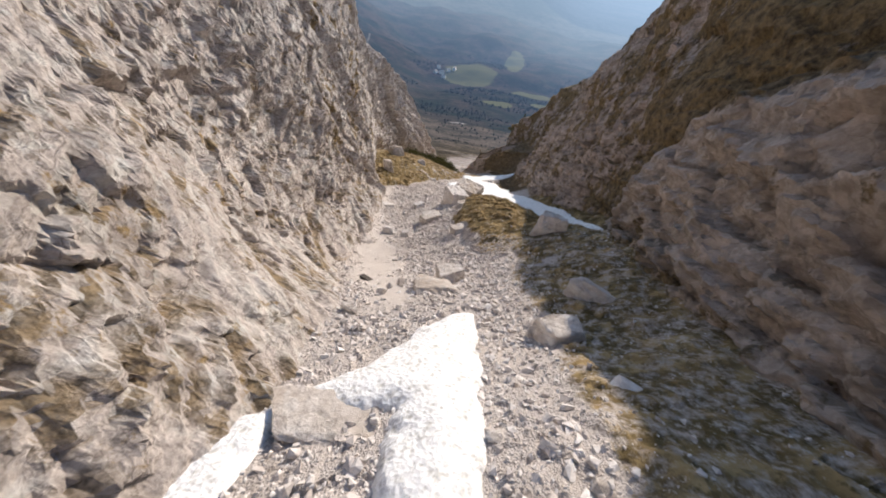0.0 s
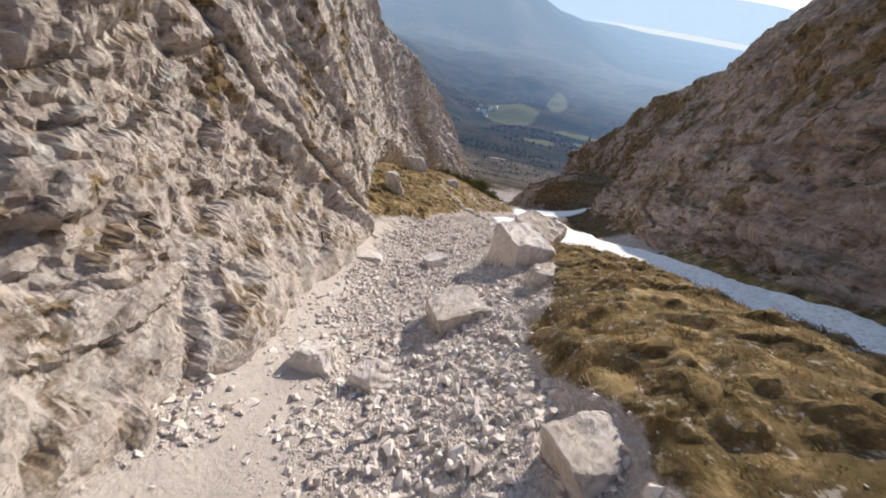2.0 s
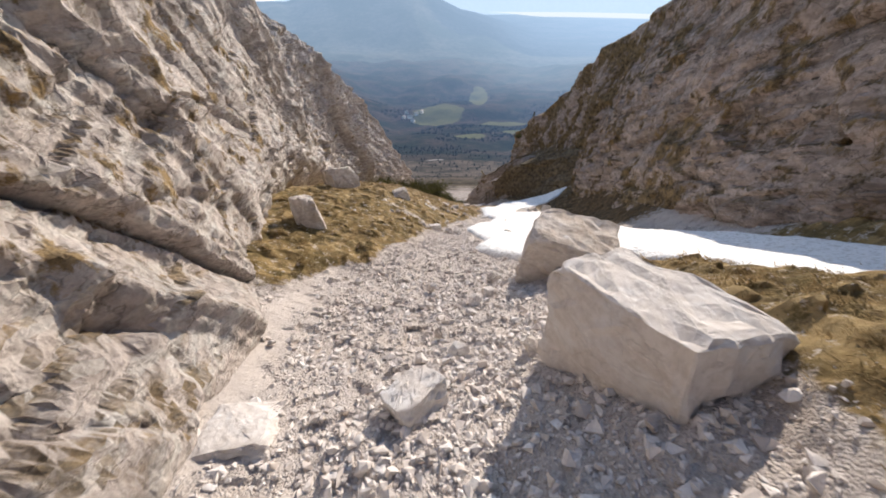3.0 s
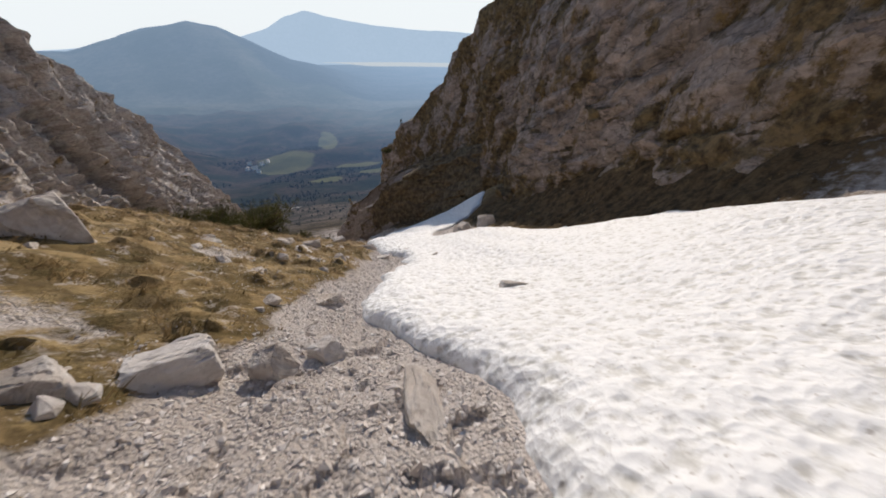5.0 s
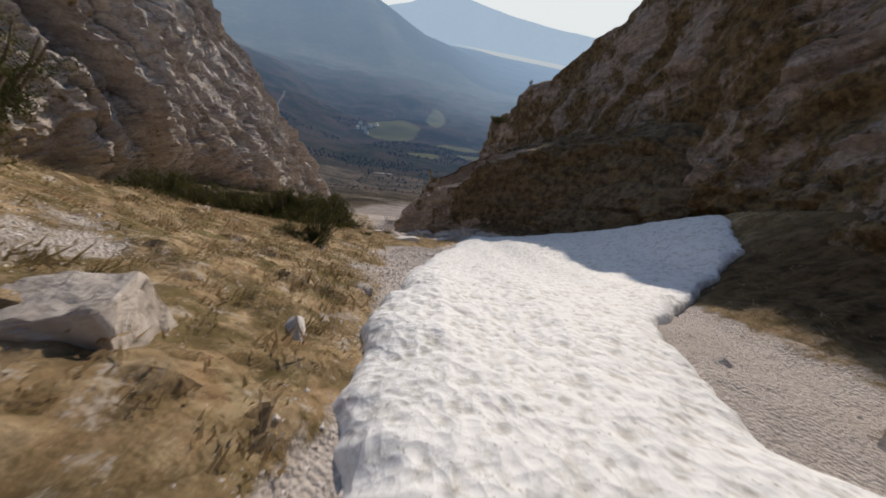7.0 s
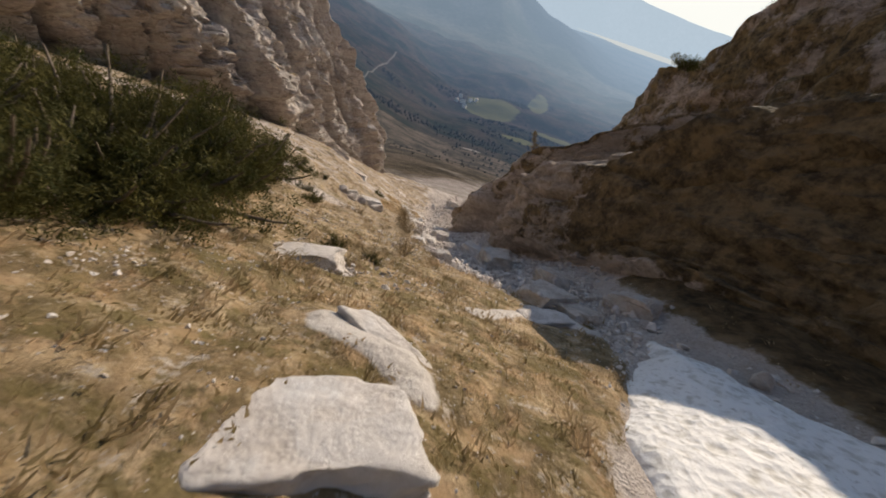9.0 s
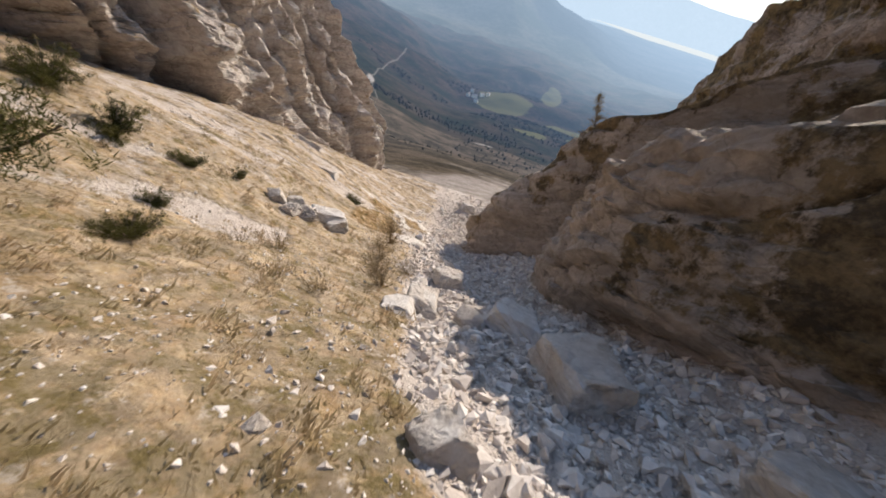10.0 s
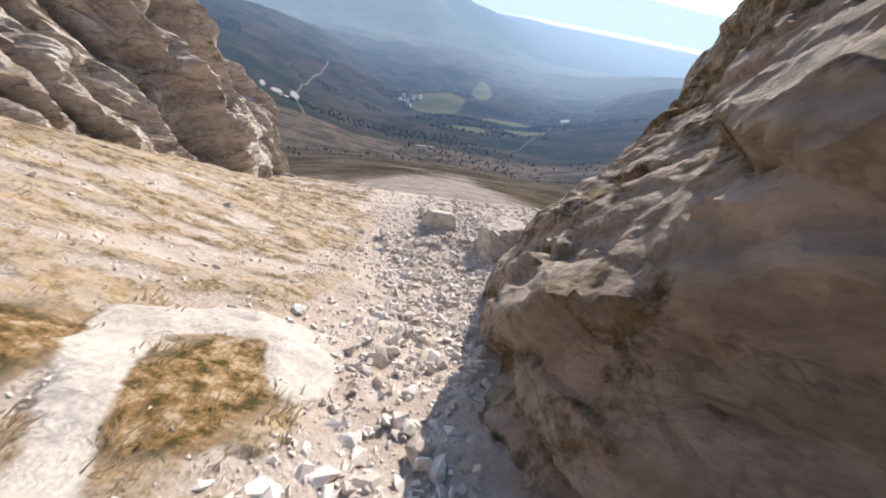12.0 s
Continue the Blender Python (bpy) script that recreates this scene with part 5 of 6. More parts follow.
boulder("boulder", -2.8, 41.1, (0.8, 0.8, 0.5), 20, "broad pale limestone boulder bedded in grass", 229, 0.3, (-15, 0), group=G2)
boulder("boulder", -3.2, 43.0, (0.65, 0.5, 0.35), -20, "pale limestone block bedded in grass", 230, 0.3, (-15, 0), group=G2)
boulder("boulder", -2.6, 43.0, (0.75, 0.5, 0.35), 15, "pale limestone block bedded in grass", 231, 0.3, (-15, 0), group=G2)
boulder("boulder", -1.5, 46.5, (0.6, 0.5, 0.45), 10, "rounded grey boulder at the foot of the grass", 232, 0.25, (-15, 0), group=G2)
boulder("boulder", 0.3, 37.1, (0.5, 0.3, 0.18), -12, "ragged grey rock melting out of the snow", 233, 0.4, (-26, 8), lift=0.19)
boulder("boulder", 1.0, 42.2, (0.2, 0.15, 0.12), 60, "small dark stone lying on the snow", 234, 0.3, (-25, 0), lift=0.2)
boulder("boulder", 4.9, 46.2, (0.8, 0.62, 0.65), -15, "pale block of limestone on turf beside the snow", 235, 0.2, (-15, 0))
boulder("boulder", 3.85, 46.3, (0.75, 0.55, 0.5), 25, "lichened grey block beside the snow", 236, 0.2, (-15, 0))
boulder("boulder", 0.5, 43.9, (0.30, 0.3, 0.09), 25, "mossy stone showing through the snow", 237, 0.5, (-28, 0), lift=0.23)
boulder("boulder", -0.45, 43.55, (0.36, 0.9, 0.10), 32, "smooth pale slab sloping from grass to snow", 271, 0.3, (-29, 0), group=G2, mat=mat_white)
boulder("boulder", -0.85, 45.5, (1.15, 0.3, 0.24), -4, "thin pale slab lying along the edge of the snow", 272, 0.4, (-20, 0), group=G2)
boulder("boulder", -2.0, 43.75, (0.42, 0.32, 0.2), 30, "pale flat stone bedded in grass", 273, 0.3, (-20, 0), group=G2)
boulder("boulder", -1.6, 44.15, (0.16, 0.14, 0.16), 30, "small upright pale stone in grass", 274, 0.2, (-20, 0), group=G2)
boulder("boulder", -3.4, 39.0, (0.5, 0.3, 0.2), -10, "low pale stone bedded in grass", 275, 0.3, (-20, 0), group=G2)
boulder("boulder", 1.2, 55.25, (0.34, 0.3, 0.18), 10, "flat grey stone bedded in gravel", 276, 0.3, (-25, 0), group=G2)
boulder("boulder", -2.1, 55.85, (0.32, 0.24, 0.14), 10, "flat pale stone in straw-coloured grass", 277, 0.3, (-25, 0), group=G2)
boulder("boulder", -2.0, 56.3, (0.24, 0.2, 0.12), 60, "flat pale stone in straw-coloured grass", 278, 0.3, (-25, 0), group=G2)
boulder("boulder", -0.6, 66.75, (0.5, 0.7, 0.26), 10, "white limestone slab beside the gully bed", 279, 0.35, (-28, 0), mat=mat_white)
boulder("boulder", 1.3, 67.4, (1.0, 1.3, 0.4), -15, "broad white slab half buried in gully rubble", 281, 0.35, (-28, 0), mat=mat_white)
boulder("boulder", -0.05, 68.75, (0.75, 0.55, 0.5), 20, "blocky limestone boulder standing in the gully bed", 282, 0.25, (-22, 0))
boulder("boulder", 3.1, 62.6, (0.6, 1.3, 0.36), 28, "long grey slab lying in the shaded gully bed", 283, 0.3, (-28, 6))
boulder("boulder", 4.2, 62.9, (0.6, 0.9, 0.45), 40, "tilted grey slab lying in the shaded gully bed", 284, 0.3, (-28, 6))
boulder("boulder", 0.4, 58.2, (1.1, 0.85, 0.34), 15, "smooth white limestone outcrop in straw-coloured grass", 241, 0.42, (-28, 0), group=G3, mat=mat_white)
boulder("boulder", 0.42, 59.25, (0.95, 0.42, 0.24), -28, "white limestone outcrop in straw-coloured grass", 242, 0.38, (-28, 0), group=G3, mat=mat_white)
boulder("boulder", 2.45, 61.75, (1.4, 0.6, 0.3), 25, "white limestone ledge capped with grass above the gully bed", 243, 0.45, (-22, 0), group=G3, mat=mat_white)
boulder("boulder", -1.15, 60.65, (1.1, 0.75, 0.24), 20, "white limestone outcrop in straw-coloured grass", 244, 0.4, (-28, 0), group=G3, mat=mat_white)
boulder("boulder", 3.3, 64.6, (0.8, 1.3, 0.5), 20, "long grey slab lying in the shaded gully bed", 245, 0.3, (-28, 6))
boulder("boulder", 1.9, 66.0, (0.9, 1.3, 0.6), 15, "grey slab in the shaded gully bed", 247, 0.25, (-28, 0))
boulder("boulder", 0.4, 64.3, (0.5, 0.45, 0.35), 35, "white block at the edge of the grass", 248, 0.25, (-25, 0))
boulder("boulder", 2.7, 63.0, (0.8, 1.1, 0.5), 30, "grey slab in the shaded gully bed", 250, 0.25, (-28, 0))
boulder("boulder", -0.3, 67.3, (0.55, 0.8, 0.35), 12, "white slab at the edge of the gully bed", 251, 0.3, (-28, 0))
boulder("boulder", -3.45, 69.75, (0.95, 0.65, 0.34), 10, "big pale limestone boulder bedded in the grass slope", 252, 0.25, (-18, 0), mat=mat_white)
boulder("boulder", -3.05, 69.4, (0.5, 0.36, 0.32), 50, "small pale block beside a bigger boulder", 253, 0.25, (-18, 0))
boulder("boulder", -7.9, 76.4, (1.3, 0.9, 0.35), 0, "flat pale outcrop in the lower slope", 254, 0.6, (-31, 14), group=G3)
boulder("boulder", -5.4, 73.4, (0.9, 0.6, 0.35), 0, "flat pale outcrop in the lower slope", 255, 0.6, (-25, 0), group=G3)
boulder("boulder", 0.9, 80.9, (1.2, 1.4, 0.9), 25, "moss-capped block in the gully bed", 258, 0.3, (-20, 0))
boulder("boulder", -0.7, 82.2, (1.0, 0.9, 0.6), 5, "brownish block in the pale scree channel", 259, 0.25, (-20, 0))
for k, (px, py) in enumerate([(-3.75, 69.4), (-4.1, 69.5), (-3.9, 69.0), (-4.4, 69.2), (-3.6, 69.15)]):
    boulder("boulder", px, py, (0.36, 0.32, 0.28), 40 * k, "pale block in a small heap of rubble on the slope", 260 + k, 0.2, (-20, 0), group="heap of blocks on the slope")

mat_dark = rock_material("dark_stone", (0.10, 0.085, 0.07), (0.07, 0.06, 0.05), (0.05, 0.042, 0.035), 0.0)
boulder("dark_stone", -3.15, 9.4, (0.75, 0.3, 0.13), -25, "dark brown stone half sunk in the dusty trail", 283, 0.3, (-28, 0), mat=mat_dark, blocky=1.0)


def clear_of_boulders(x, y, margin=0.0):
    ok = np.ones(x.shape, bool)
    for bx, by, br in BOULDERS.values():
        ok &= np.hypot(x - bx, y - by) > br * 0.8 + margin
    return ok


def rubble_weight(x, y):
    """Where loose stones lie: in the gully bed and on the rubble, few on dust and turf, none on snow."""
    main, small = snow_depth(x, y)
    bare = (1 - 0.85 * grass_cover(x, y)) * (1 - 0.92 * dust_cover(x, y)) * (1 - bedrock_cover(x, y)) * (1 - 0.9 * heath_shade_cover(x, y)) * (1 - 0.8 * rust_cover(x, y)) * (1 - 0.6 * step01(x, 1.8, 3) * step01(16 - y, 0, 3))
    clump = 0.5 + 0.5 * step01(layered(x * 0.6, y * 0.6, 2, 3, 91), -0.35, 0.25)
    wall = step01(x - LEFT_FOOT(y), -0.4, 0.3) * step01(np.minimum(RIGHT_FOOT(y), np.where(y > 57, SPUR_FOOT(y), 99.0)) - x, -0.4, 0.3)
    return bare * clump * wall * (np.maximum(main, small) < -0.02)


# stones that can be told apart, each an object of its own
def coarse(y):
    """How blocky the rubble is along the gully."""
    return np.interp(y, [-5, 8, 29, 32, 35, 56, 59, 62, 90], [0.8, 0.9, 0.8, 0.4, 0.0, 0.0, 0.5, 0.9, 0.7])


STONE_KINDS = [hull_mesh("stone", np.random.default_rng(300 + k), 0.85, 20, 0.62, mat_white if k % 2 else mat_boulder, 1, 0.03) for k in range(10)]
STONE_SPOTS = 175
tries = STAND.uniform((-8, -3), (7, 86), (30000, 2))
tries = tries[(STAND.uniform(size=len(tries)) < rubble_weight(tries[:, 0], tries[:, 1])) & clear_of_boulders(tries[:, 0], tries[:, 1], 0.15) & ((grass_cover(tries[:, 0], tries[:, 1]) < 0.4) | (tries[:, 1] < 31))]
for k, (px, py) in enumerate(tries[:STONE_SPOTS]):
    s = (0.16 + 0.40 * STAND.uniform() ** 2.2) * (0.35 + 0.65 * float(coarse(py)))
    ob = new("stone", STONE_KINDS[k % 10])
    shape = Matrix.Diagonal((s * STAND.uniform(0.8, 1.3), s * STAND.uniform(0.7, 1.1), s * STAND.uniform(0.7, 1.0), 1))
    ob.matrix_world = pose(px, py, float(ground_z(px, py)) + 0.22 * s, -25 + STAND.uniform(-18, 18), STAND.uniform(-18, 18), STAND.uniform(0, 360)) @ shape
    tagged(ob, "loose angular block of pale limestone lying on the rubble", "stone", "loose stones in the gully")


tries = STAND.uniform((-7.5, 32), (0.5, 66), (4000, 2))
clumped = step01(layered(tries[:, 0] * 0.7, tries[:, 1] * 0.7, 7, 3, 93), 0.0, 0.35) * np.interp(tries[:, 1], [32, 36, 50, 54, 60, 66], [0.4, 1, 0.8, 0.2, 0.08, 0.0])
tries = tries[(STAND.uniform(size=len(tries)) < grass_cover(tries[:, 0], tries[:, 1]) * clumped) & (snow_depth(tries[:, 0], tries[:, 1])[0] < -0.2) & clear_of_boulders(tries[:, 0], tries[:, 1], 0.1)]
for k, (px, py) in enumerate(tries[:120]):
    s = 0.08 + 0.22 * STAND.uniform() ** 2.2
    ob = new("stone", STONE_KINDS[k % 10])
    shape = Matrix.Diagonal((s * STAND.uniform(0.9, 1.5), s * STAND.uniform(0.7, 1.1), s * STAND.uniform(0.5, 0.8), 1))
    ob.matrix_world = pose(px, py, float(relief(np.array(px), np.array(py))), -25 + STAND.uniform(-15, 15), STAND.uniform(-15, 15), STAND.uniform(0, 360)) @ shape
    tagged(ob, "pale limestone stone bedded in dry mountain turf", "stone", "stones in the turf")


def scatter_stones(name, centres, sizes, mat, label, seed):
    """Very many small stones in one mesh."""
    rng = np.random.default_rng(seed)
    kinds = []
    for k in range(8):
        bm = bmesh.new()
        for c in hull_points(rng, 0.75, 10, 0.65):
            bm.verts.new(c)
        bmesh.ops.convex_hull(bm, input=bm.verts)
        bmesh.ops.delete(bm, geom=[v for v in bm.verts if not v.link_faces], context="VERTS")
        bm.verts.index_update()
        kinds.append((np.array([v.co for v in bm.verts]), np.array([[v.index for v in f.verts] for f in bm.faces])))
        bm.free()
    which = rng.integers(0, len(kinds), len(centres))
    verts, faces, base = [], [], 0
    for k, (pv, pf) in enumerate(kinds):
        c, s = centres[which == k], sizes[which == k]
        spin, lean_a, lean_b = rng.uniform(0, 2 * np.pi, len(c)), -0.5 + 0.35 * rng.normal(size=len(c)), 0.35 * rng.normal(size=len(c))
        zero, one = np.zeros(len(c)), np.ones(len(c))
        axis = lambda *rows: np.stack([np.stack(r, -1) for r in rows], -2)
        about_z = axis((np.cos(spin), -np.sin(spin), zero), (np.sin(spin), np.cos(spin), zero), (zero, zero, one))
        about_x = axis((one, zero, zero), (zero, np.cos(lean_a), -np.sin(lean_a)), (zero, np.sin(lean_a), np.cos(lean_a)))
        about_y = axis((np.cos(lean_b), zero, np.sin(lean_b)), (zero, one, zero), (-np.sin(lean_b), zero, np.cos(lean_b)))
        rot = np.einsum("nij,njk,nkl->nil", about_x, about_y, about_z)
        v = np.einsum("nij,kj->nki", rot, pv) * s[:, None, None] * rng.uniform(0.7, 1.3, (len(c), 1, 3)) + c[:, None]
        verts.append(v.reshape(-1, 3))
        faces.append((pf[None] + (np.arange(len(c)) * len(pv))[:, None, None] + base).reshape(-1, 3))
        base += len(c) * len(pv)
    ob = new(name, make_mesh(name, np.concatenate(verts), np.concatenate(faces), mat, False))
    return tagged(ob, label, "rubble", kind="stuff")


rng = np.random.default_rng(21)
spots = np.concatenate([rng.uniform((-8.5, -4), (7, 92), (90000, 2)), rng.uniform((-3.5, -2), (3.5, 14), (30000, 2)), rng.uniform((-6, 15), (0.5, 34), (40000, 2)),
                        rng.uniform((-4, 33), (0.8, 50), (150000, 2)), rng.uniform((-2, 48), (2, 60), (60000, 2)), rng.uniform((-3, 60), (4, 84), (60000, 2))])
spots = rng.permutation(spots)
spots = spots[rng.uniform(size=len(spots)) < rubble_weight(spots[:, 0], spots[:, 1])][:100000]
size = (1 - 0.7 * grass_cover(spots[:, 0], spots[:, 1])) * (0.04 + 0.05 * rng.uniform(size=len(spots)) + 0.20 * rng.uniform(size=len(spots)) ** 6.0) * (0.30 + 0.70 * coarse(spots[:, 1])) * (1 - 0.35 * parched_cover(spots[:, 0], spots[:, 1]) * (spots[:, 0] < -1.8))
scatter_stones("rubble", np.column_stack([spots, relief(spots[:, 0], spots[:, 1]) + (0.12 - 0.18 * (1 - coarse(spots[:, 1]))) * size]), size, mat_stone, "loose pale limestone rubble and gravel covering the gully bed", 22)


# ---- grass ----
def blades(name, roots, count, length, width, mat, label, seed, category="grass"):
    """Tufts of bent blades, all in one mesh; tufts lean downhill."""
    rng = np.random.default_rng(seed)
    n = len(roots) * count
    root = np.repeat(roots, count, 0) + rng.normal(size=(n, 3)) * (0.06, 0.06, 0.0)
    a = rng.uniform(0, 2 * np.pi, n)
    out = np.stack([np.cos(a), np.sin(a)], 1) * rng.uniform(0.2, 1.0, (n, 1)) + (0.0, 0.6)
    ln = np.repeat(length, count) * rng.uniform(0.6, 1.2, n)
    tip = root + np.column_stack([out * ln[:, None] * 0.9, ln * rng.uniform(-0.25, 0.35, n)])
    side = np.column_stack([-np.sin(a), np.cos(a), np.zeros(n)]) * (width * rng.uniform(0.6, 1.3, n))[:, None]
    v = np.stack([root - side, root + side, tip], 1).reshape(-1, 3)
    f = np.arange(n * 3).reshape(-1, 3)
    ob = new(name, make_mesh(name, v, f, mat, False, lush=lush_cover(v[:, 0], v[:, 1]), parched=parched_cover(v[:, 0], v[:, 1]), tone=np.repeat(tussock_tone(root[:, 0], root[:, 1]), 3)))
    return tagged(ob, label, category, kind="stuff")


rng = np.random.default_rng(31)
spots = rng.uniform((-14, 6), (9, 90), (90000, 2))
cover = grass_cover(spots[:, 0], spots[:, 1])
main, small = snow_depth(spots[:, 0], spots[:, 1])
keep = (rng.uniform(size=len(spots)) < np.clip(cover * 1.3 - 0.2, 0, 1) * (1 - 0.9 * heath_shade_cover(spots[:, 0], spots[:, 1])) * (1 - 0.7 * parched_cover(spots[:, 0], spots[:, 1])) * (1 - bedrock_cover(spots[:, 0], spots[:, 1]))) & (np.maximum(main, small) < -0.1) & (spots[:, 0] > LEFT_FOOT(spots[:, 1])) & clear_of_boulders(spots[:, 0], spots[:, 1])
spots = spots[keep]
tall = 0.04 + 0.06 * rng.uniform(size=len(spots)) ** 2
clump = rng.choice(len(spots), 1800, replace=False)
heart = np.repeat(spots[clump], 7, 0) + rng.normal(size=(1800 * 7, 2)) * 0.07
spots = np.concatenate([spots, heart])
tall = np.concatenate([tall, rng.uniform(0.08, 0.17, len(heart))])
blades("grass", np.column_stack([spots, relief(spots[:, 0], spots[:, 1]) + 0.01]), 7, tall, 0.012, mat_grass, "dry straw-coloured mountain grass in low matted tussocks", 32)


# ---- shrubs and trees ----
def tube(points, radii, sides=5):
    """Vertices and faces of a tapering branch."""
    pts, verts, faces = np.asarray(points, float), [], []
    for i, (p, r) in enumerate(zip(pts, radii)):
        d = pts[min(i + 1, len(pts) - 1)] - pts[max(i - 1, 0)]
        d /= np.linalg.norm(d) + 1e-9
        u = np.cross(d, (0.3, 0.5, 0.8))
        u /= np.linalg.norm(u) + 1e-9
        w = np.cross(d, u)
        for k in range(sides):
            a = 2 * math.pi * k / sides
            verts.append(p + r * (math.cos(a) * u + math.sin(a) * w))
    for i in range(len(pts) - 1):
        for k in range(sides):
            a, b = i * sides + k, i * sides + (k + 1) % sides
            faces.append((a, b, b + sides, a + sides))
    return np.array(verts), np.array(faces)


def joined(pieces):
    verts, faces, base = [], [], 0
    for v, f in pieces:
        verts.append(v)
        faces.append(f + base)
        base += len(v)
    return np.concatenate(verts), np.concatenate(faces)


def pine_meshes(seed, spread, high):
    """Creeping pine: limbs that sweep out low and turn up, thick with needle brushes."""
    rng = np.random.default_rng(seed)
    limbs, tufts = [], []
    for k in range(26):
        a = rng.uniform(0, 2 * np.pi)
        reach, rise = spread * rng.uniform(0.35, 1.0), high * rng.uniform(0.5, 1.0)
        t = np.linspace(0, 1, 7)
        bend = rng.uniform(-0.4, 0.4)
        p = np.stack([np.cos(a + bend * t) * reach * t, np.sin(a + bend * t) * reach * t, rise * t**1.5 + 0.05 * np.sin(t * 5)], 1)
        limbs.append(tube(p, np.linspace(0.035, 0.008, 7)))
        for s in rng.uniform(0.25, 1.0, 20):
            q = np.array([np.interp(s, t, p[:, j]) for j in range(3)]) + rng.normal(size=3) * (0.10, 0.10, 0.06)
            tufts.append(q)
    tufts = np.array(tufts)
    n = len(tufts) * 40
    root = np.repeat(tufts, 40, 0) + rng.normal(size=(n, 3)) * 0.035
    d = rng.normal(size=(n, 3)) + (0, 0, 0.9)
    d /= np.linalg.norm(d, axis=1)[:, None]
    side = np.cross(d, rng.normal(size=(n, 3)))
    side /= np.linalg.norm(side, axis=1)[:, None] + 1e-9
    root = root + d * 0.02
    v = np.stack([root - side * 0.005, root + side * 0.005, root + d * rng.uniform(0.035, 0.07, (n, 1))], 1).reshape(-1, 3)
    f = np.arange(n * 3).reshape(-1, 3)
    bv, bf = joined(limbs)
    return make_mesh("stem", bv, bf, mat_bark, True), make_mesh("foliage", v, f, mat_needles, False)


PINES = [pine_meshes(400 + k, 1.15, 0.75) for k in range(3)]


def dwarf_pine(x, y, scale, turn, kind, label, group="creeping pines"):
    ob = new("dwarf_pine")
    ob.matrix_world = pose(x, y, float(relief(np.array(x), np.array(y))) - 0.05, -18, 0, turn) @ Matrix.Diagonal((scale, scale, scale, 1))
    tagged(ob, label, "shrub", group)
    part("stem", PINES[kind][0], mat_bark, ob, "grey bent wood")
    part("foliage", PINES[kind][1], mat_needles, ob, "dark green needles")
    return ob


rng = np.random.default_rng(51)
THICKET = [(-3.2, 59.2), (-3.3, 60.0), (-3.0, 60.5), (-3.9, 58.8), (-4.6, 58.7), (-3.9, 60.2), (-3.7, 62.0), (-4.5, 63.5), (-4.9, 64.4), (-6.0, 64.8), (-7.0, 65.6),
           (-4.6, 47.2), (-5.6, 47.6), (-6.6, 47.8), (-7.8, 48.2), (-6.4, 48.8), (-5.2, 48.4), (-9.0, 48.8), (-7.8, 49.6), (-4.3, 48.8),
           (-6.2, 59.0), (-7.4, 59.0), (-8.6, 59.2), (-9.8, 59.6), (-11.0, 60.2), (-5.2, 59.4), (-4.3, 59.6), (-5.6, 60.6), (-6.8, 60.6), (-8.0, 60.8), (-9.2, 61.2), (-10.4, 61.8),
           (-4.0, 60.8), (-5.0, 61.8), (-6.2, 62.2), (-7.4, 62.4), (-8.6, 63.0), (-3.7, 62.2), (-4.4, 63.2), (-5.8, 63.8), (-7.2, 64.4), (-11.6, 62.0)]
for k, (px, py) in enumerate(THICKET):
    dwarf_pine(px + rng.uniform(-0.3, 0.3), py + rng.uniform(-0.3, 0.3), rng.uniform(1.1, 1.55), rng.uniform(0, 360), k % 3, "dense dark green creeping pine in a thicket on the grass slope", "pine thicket")
for k, (px, py, s) in enumerate([(-3.8, 65.6, 0.42), (-1.15, 61.5, 0.3), (-0.5, 61.5, 0.22), (-6.6, 67.9, 0.6), (-8.2, 68.2, 0.7), (-5.6, 68.3, 0.35), (-5.2, 69.1, 0.3), (-1.9, 52.0, 0.75), (-4.6, 66.6, 0.3), (-3.9, 72.2, 0.3), (-1.2, 57.6, 0.25), (-3.6, 56.8, 0.45)]):
    dwarf_pine(px, py, s, 70 * k, k % 3, "small lone creeping pine on dry grass", "lone pines")


def bare_shrub_mesh(seed, n=34, high=0.8, spread=0.45):
    rng = np.random.default_rng(seed)
    limbs, sprays = [], []
    for k in range(n):
        a, r = rng.uniform(0, 2 * np.pi), spread * rng.uniform(0.2, 1)
        h = high * rng.uniform(0.5, 1)
        t = np.linspace(0, 1, 5)
        p = np.stack([np.cos(a) * r * t, np.sin(a) * r * t, h * t], 1) + rng.normal(size=(5, 3)) * 0.02 * t[:, None]
        limbs.append(tube(p, np.linspace(0.006, 0.0015, 5), 3))
        for s in (0.45, 0.65, 0.8):
            q = np.array([np.interp(s, t, p[:, j]) for j in range(3)])
            e = q + rng.normal(size=3) * 0.10 + (0, 0, 0.12)
            sprays.append(tube([q, (q + e) / 2 + rng.normal(size=3) * 0.01, e], [0.003, 0.002, 0.001], 3))
    return make_mesh("stem", *joined(limbs), mat_twig, False), make_mesh("twig_crown", *joined(sprays), mat_twig, False)


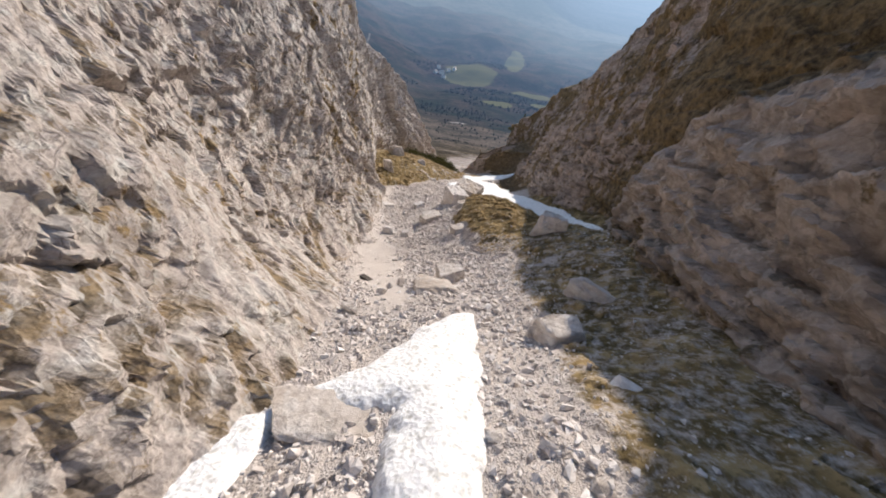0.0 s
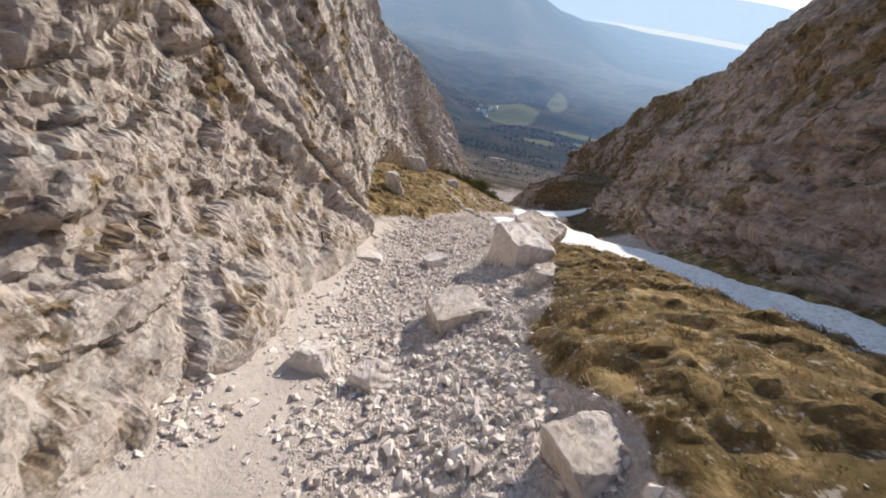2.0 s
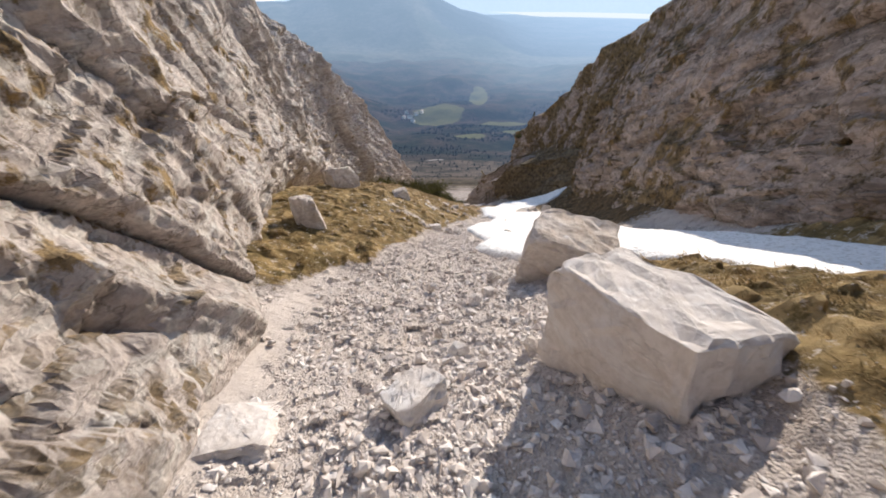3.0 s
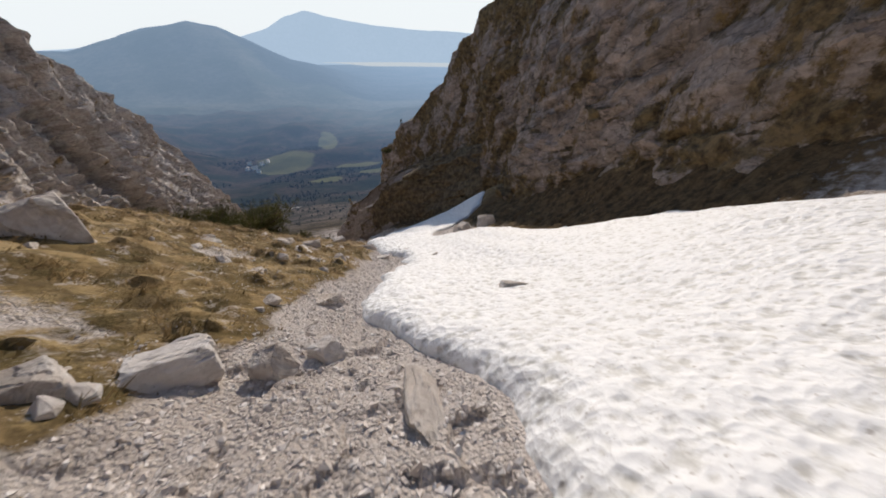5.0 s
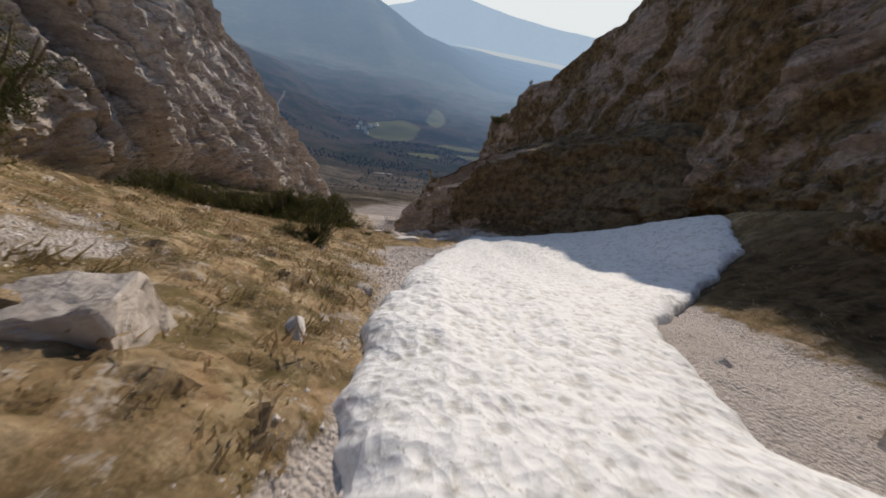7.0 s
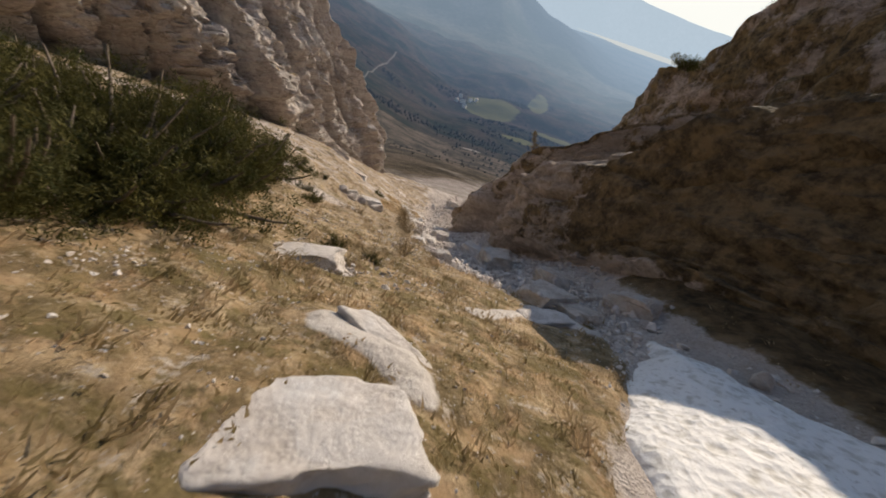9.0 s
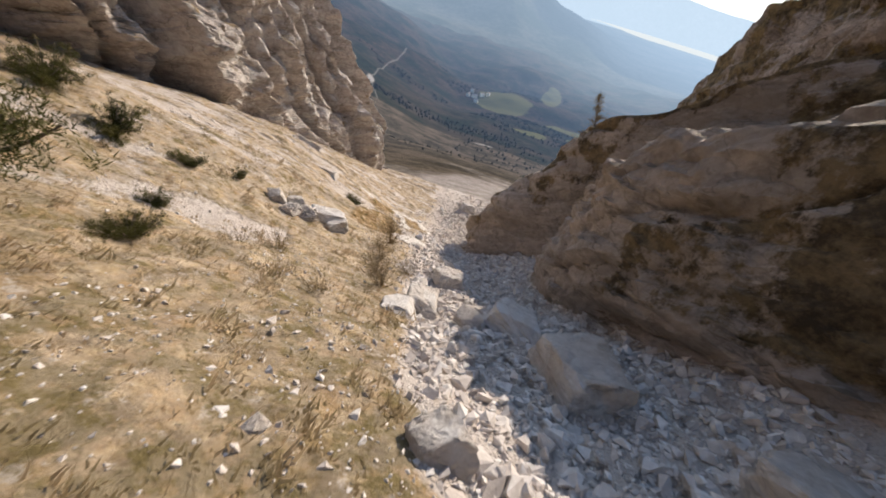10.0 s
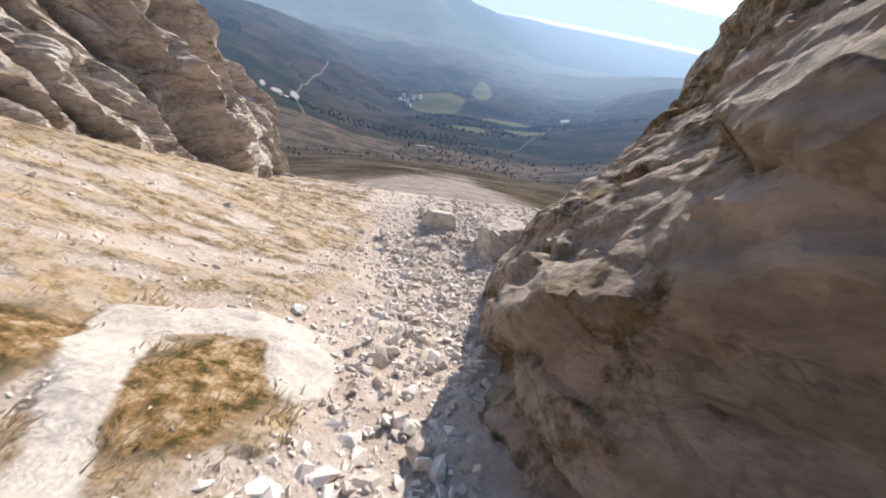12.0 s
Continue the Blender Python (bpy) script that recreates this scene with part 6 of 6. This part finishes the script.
SHRUBS = [bare_shrub_mesh(600 + k, 40, 0.8, 0.55) for k in range(3)]
for k, (px, py, s) in enumerate([(-1.1, 67.3, 0.9), (-1.4, 67.9, 0.8), (-0.9, 68.6, 0.8), (-2.9, 67.1, 0.7), (-1.7, 68.9, 0.9), (-2.1, 69.8, 0.8), (-2.0, 70.6, 1.0), (-2.3, 71.6, 0.9), (-0.3, 63.0, 0.8), (-0.6, 61.7, 0.6), (-1.6, 66.2, 0.7), (-3.2, 66.6, 0.6)]):
    ob = new("bare_shrub")
    ob.matrix_world = pose(px, py, float(ground_z(px, py)) - 0.02, -15, 0, 50 * k) @ Matrix.Diagonal((s, s, s, 1))
    tagged(ob, "leafless twiggy shrub with fine brown branches in dry grass", "shrub", "bare shrubs beside the gully bed")
    part("stem", SHRUBS[k % 3][0], mat_twig, ob)
    part("twig_crown", SHRUBS[k % 3][1], mat_twig, ob)


def thin_tree(x, y, z, tall, tip, turn, label, bark, leaf, seed, droop=-0.1):
    """A sparse little larch: a tapering trunk, whorls of thin boughs and fine twigs."""
    rng = np.random.default_rng(seed)
    ob = new("larch")
    ob.matrix_world = pose(x, y, z, tip[0], tip[1], turn)
    tagged(ob, label, "tree", "trees on the ridge")
    t = np.linspace(0, 1, 9)
    trunk = np.stack([0.05 * np.sin(t * 4), 0.04 * np.cos(t * 3) - 0.04, t], 1) * tall
    part("trunk", make_mesh("trunk", *tube(trunk, np.linspace(0.04, 0.006, 9) * tall / 2.2, 7), bark, True), bark, ob)
    boughs, twigs = [], []
    for k in range(90):
        s = rng.uniform(0.12, 0.98)
        o = np.array([np.interp(s, t, trunk[:, j]) for j in range(3)])
        a, ln = rng.uniform(0, 2 * np.pi), tall * (0.32 * (1.05 - s)) * rng.uniform(0.5, 1.1)
        e = o + np.array([np.cos(a) * ln, np.sin(a) * ln, ln * rng.uniform(droop, 0.45)])
        boughs.append(tube([o, o * 0.5 + e * 0.5 + (0, 0, 0.02), e], [0.010, 0.006, 0.002], 4))
        for q in rng.uniform(0.2, 1, 15):
            p = o + (e - o) * q
            w = p + rng.normal(size=3) * 0.07 * tall / 2.2
            twigs.append(tube([p, w], [0.004, 0.002], 3))
    part("crown", make_mesh("crown", *joined(boughs), bark, False), bark, ob)
    part("foliage", make_mesh("foliage", *joined(twigs), leaf, False), leaf, ob)
    return ob


mat_larch = plain_material("larch_twigs", (0.22, 0.165, 0.075), (0.36, 0.265, 0.13), 6.0)
thin_tree(2.75, 75.5, -42.5, 2.2, (-4, -6), 0, "sparse larch with bare tawny twigs on the spur crest", mat_bark, mat_larch, 701)
thin_tree(10.7, 80.6, -35.8, 3.2, (0, 0), 40, "thin dark conifer standing on the skyline ridge", mat_bark, mat_needles, 702)
dwarf_pine(8.6, 79.6, 0.9, 10, 1, "low dark pine on the skyline ridge", "lone pines").location.z = -36.6


# ---- marker post ----
def marker_post(x, y):
    ob = new("marker_post")
    ob.matrix_world = pose(x, y, float(ground_z(x, y)) - 0.1, 0, 2, 0)
    tagged(ob, "short weathered wooden post at the foot of the cliff", "post")
    part("stake", make_mesh("stake", *tube([(0, 0, 0), (0.01, 0, 0.6), (0.0, 0.01, 1.15)], [0.045, 0.042, 0.036], 7), mat_post, True), mat_post, ob)
    bm = bmesh.new()
    bmesh.ops.create_cone(bm, cap_ends=True, segments=7, radius1=0.05, radius2=0.02, depth=0.06, matrix=Matrix.Translation((0, 0.01, 1.17)))
    part("cap", bm, mat_post, ob)


marker_post(-7.0, 22.4)


# ---- the hamlet and the woods of the valley ----
def far_house(x, y, turn, long, wall_mat, roof_mat):
    ob = new("house")
    ob.matrix_world = pose(x, y, float(valley_z(np.array(x), np.array(y))), 0, 0, turn)
    tagged(ob, "small white farmhouse with a low gabled roof beside the meadow", "house", "houses of the hamlet")
    a = long / 2
    v = [(-a, -3.5, -1), (a, -3.5, -1), (a, 3.5, -1), (-a, 3.5, -1), (-a, -3.5, 6), (a, -3.5, 6), (a, 3.5, 6), (-a, 3.5, 6)]
    f = [(0, 1, 5, 4), (1, 2, 6, 5), (2, 3, 7, 6), (3, 0, 4, 7)]
    part("wall", make_mesh("wall", v, f, wall_mat, air=np.full(len(v), 0.22)), wall_mat, ob)
    v = [(-long / 2 - 0.6, -4.2, 5.8), (long / 2 + 0.6, -4.2, 5.8), (long / 2 + 0.6, 4.2, 5.8), (-long / 2 - 0.6, 4.2, 5.8), (-long / 2 - 0.6, 0, 8.6), (long / 2 + 0.6, 0, 8.6)]
    part("roof", make_mesh("roof", v, [(0, 1, 5, 4), (2, 3, 4, 5)], roof_mat, air=np.full(6, 0.3)), roof_mat, ob)


# plaster and tiles glow a little, lifting the houses' shaded sides and adding haze
mat_plaster = distance_material("white_plaster", lambda m: m.mix(m.noise(0.5), (0.70, 0.68, 0.64), (0.82, 0.80, 0.77)), (0.30, 0.42, 0.60), 0.35)
mat_tiles = distance_material("roof_tiles", lambda m: m.mix(m.noise(0.8), (0.34, 0.28, 0.24), (0.42, 0.35, 0.30)), (0.25, 0.38, 0.58), 0.7)
for az, r, turn, ln in ((-6.6, 885, 20, 12), (-6.2, 860, -10, 9), (-5.5, 905, 40, 8), (-7.1, 930, 5, 9), (-4.6, 918, 80, 9), (-7.6, 880, 60, 8)):
    far_house(EYE[0] + r * math.sin(radians(az)), EYE[1] + r * math.cos(radians(az)), turn, ln, mat_plaster, mat_tiles)


def far_woods():
    rng = np.random.default_rng(81)
    r, a = np.concatenate([np.sqrt(rng.uniform(400**2, 1250**2, 16000)), rng.uniform(105, 420, 900)]), rng.uniform(-40, 40, 16900)
    x, y = EYE[0] + r * np.sin(np.radians(a)), EYE[1] + r * np.cos(np.radians(a))
    dense = step01(layered(x * 0.008, y * 0.008, 0, 3, 83), 0.12, 0.22) * (meadow_mask(x, y, r, a) < 0.35) * (bare_mask(x, y, r, a) < 0.1) * (scree_mask(x, y, r, a) < 0.2)
    keep = rng.uniform(size=len(r)) < dense
    x, y, r = x[keep], y[keep], r[keep]
    z, h = valley_z(x, y), rng.uniform(2.5, 5.5, len(x)) * np.clip(r / 500, 0.16, 1)
    ang = np.arange(5) * 2 * np.pi / 5
    w = h * rng.uniform(0.22, 0.42, len(x))
    low = np.stack([x[:, None] + w[:, None] * np.cos(ang), y[:, None] + w[:, None] * np.sin(ang), np.repeat((z + h * 0.12)[:, None], 5, 1)], -1)
    top = np.stack([x, y, z + h], -1)[:, None]
    v = np.concatenate([low, top], 1).reshape(-1, 3)
    i = np.arange(len(x))[:, None] * 6
    f = np.concatenate([i + (k, (k + 1) % 5, 5) for k in range(5)])

    def crowns(m):
        return m.ramp(m.random(True), (0.0, (0.026, 0.030, 0.020)), (1.0, (0.042, 0.042, 0.028)))
    # the trees carry the same haze as emission
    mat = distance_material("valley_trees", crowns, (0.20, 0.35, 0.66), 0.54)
    air = np.repeat(painted_haze(r, a[keep]), 6)
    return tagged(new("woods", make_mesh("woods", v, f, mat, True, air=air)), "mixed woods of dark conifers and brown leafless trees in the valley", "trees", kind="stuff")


far_woods()
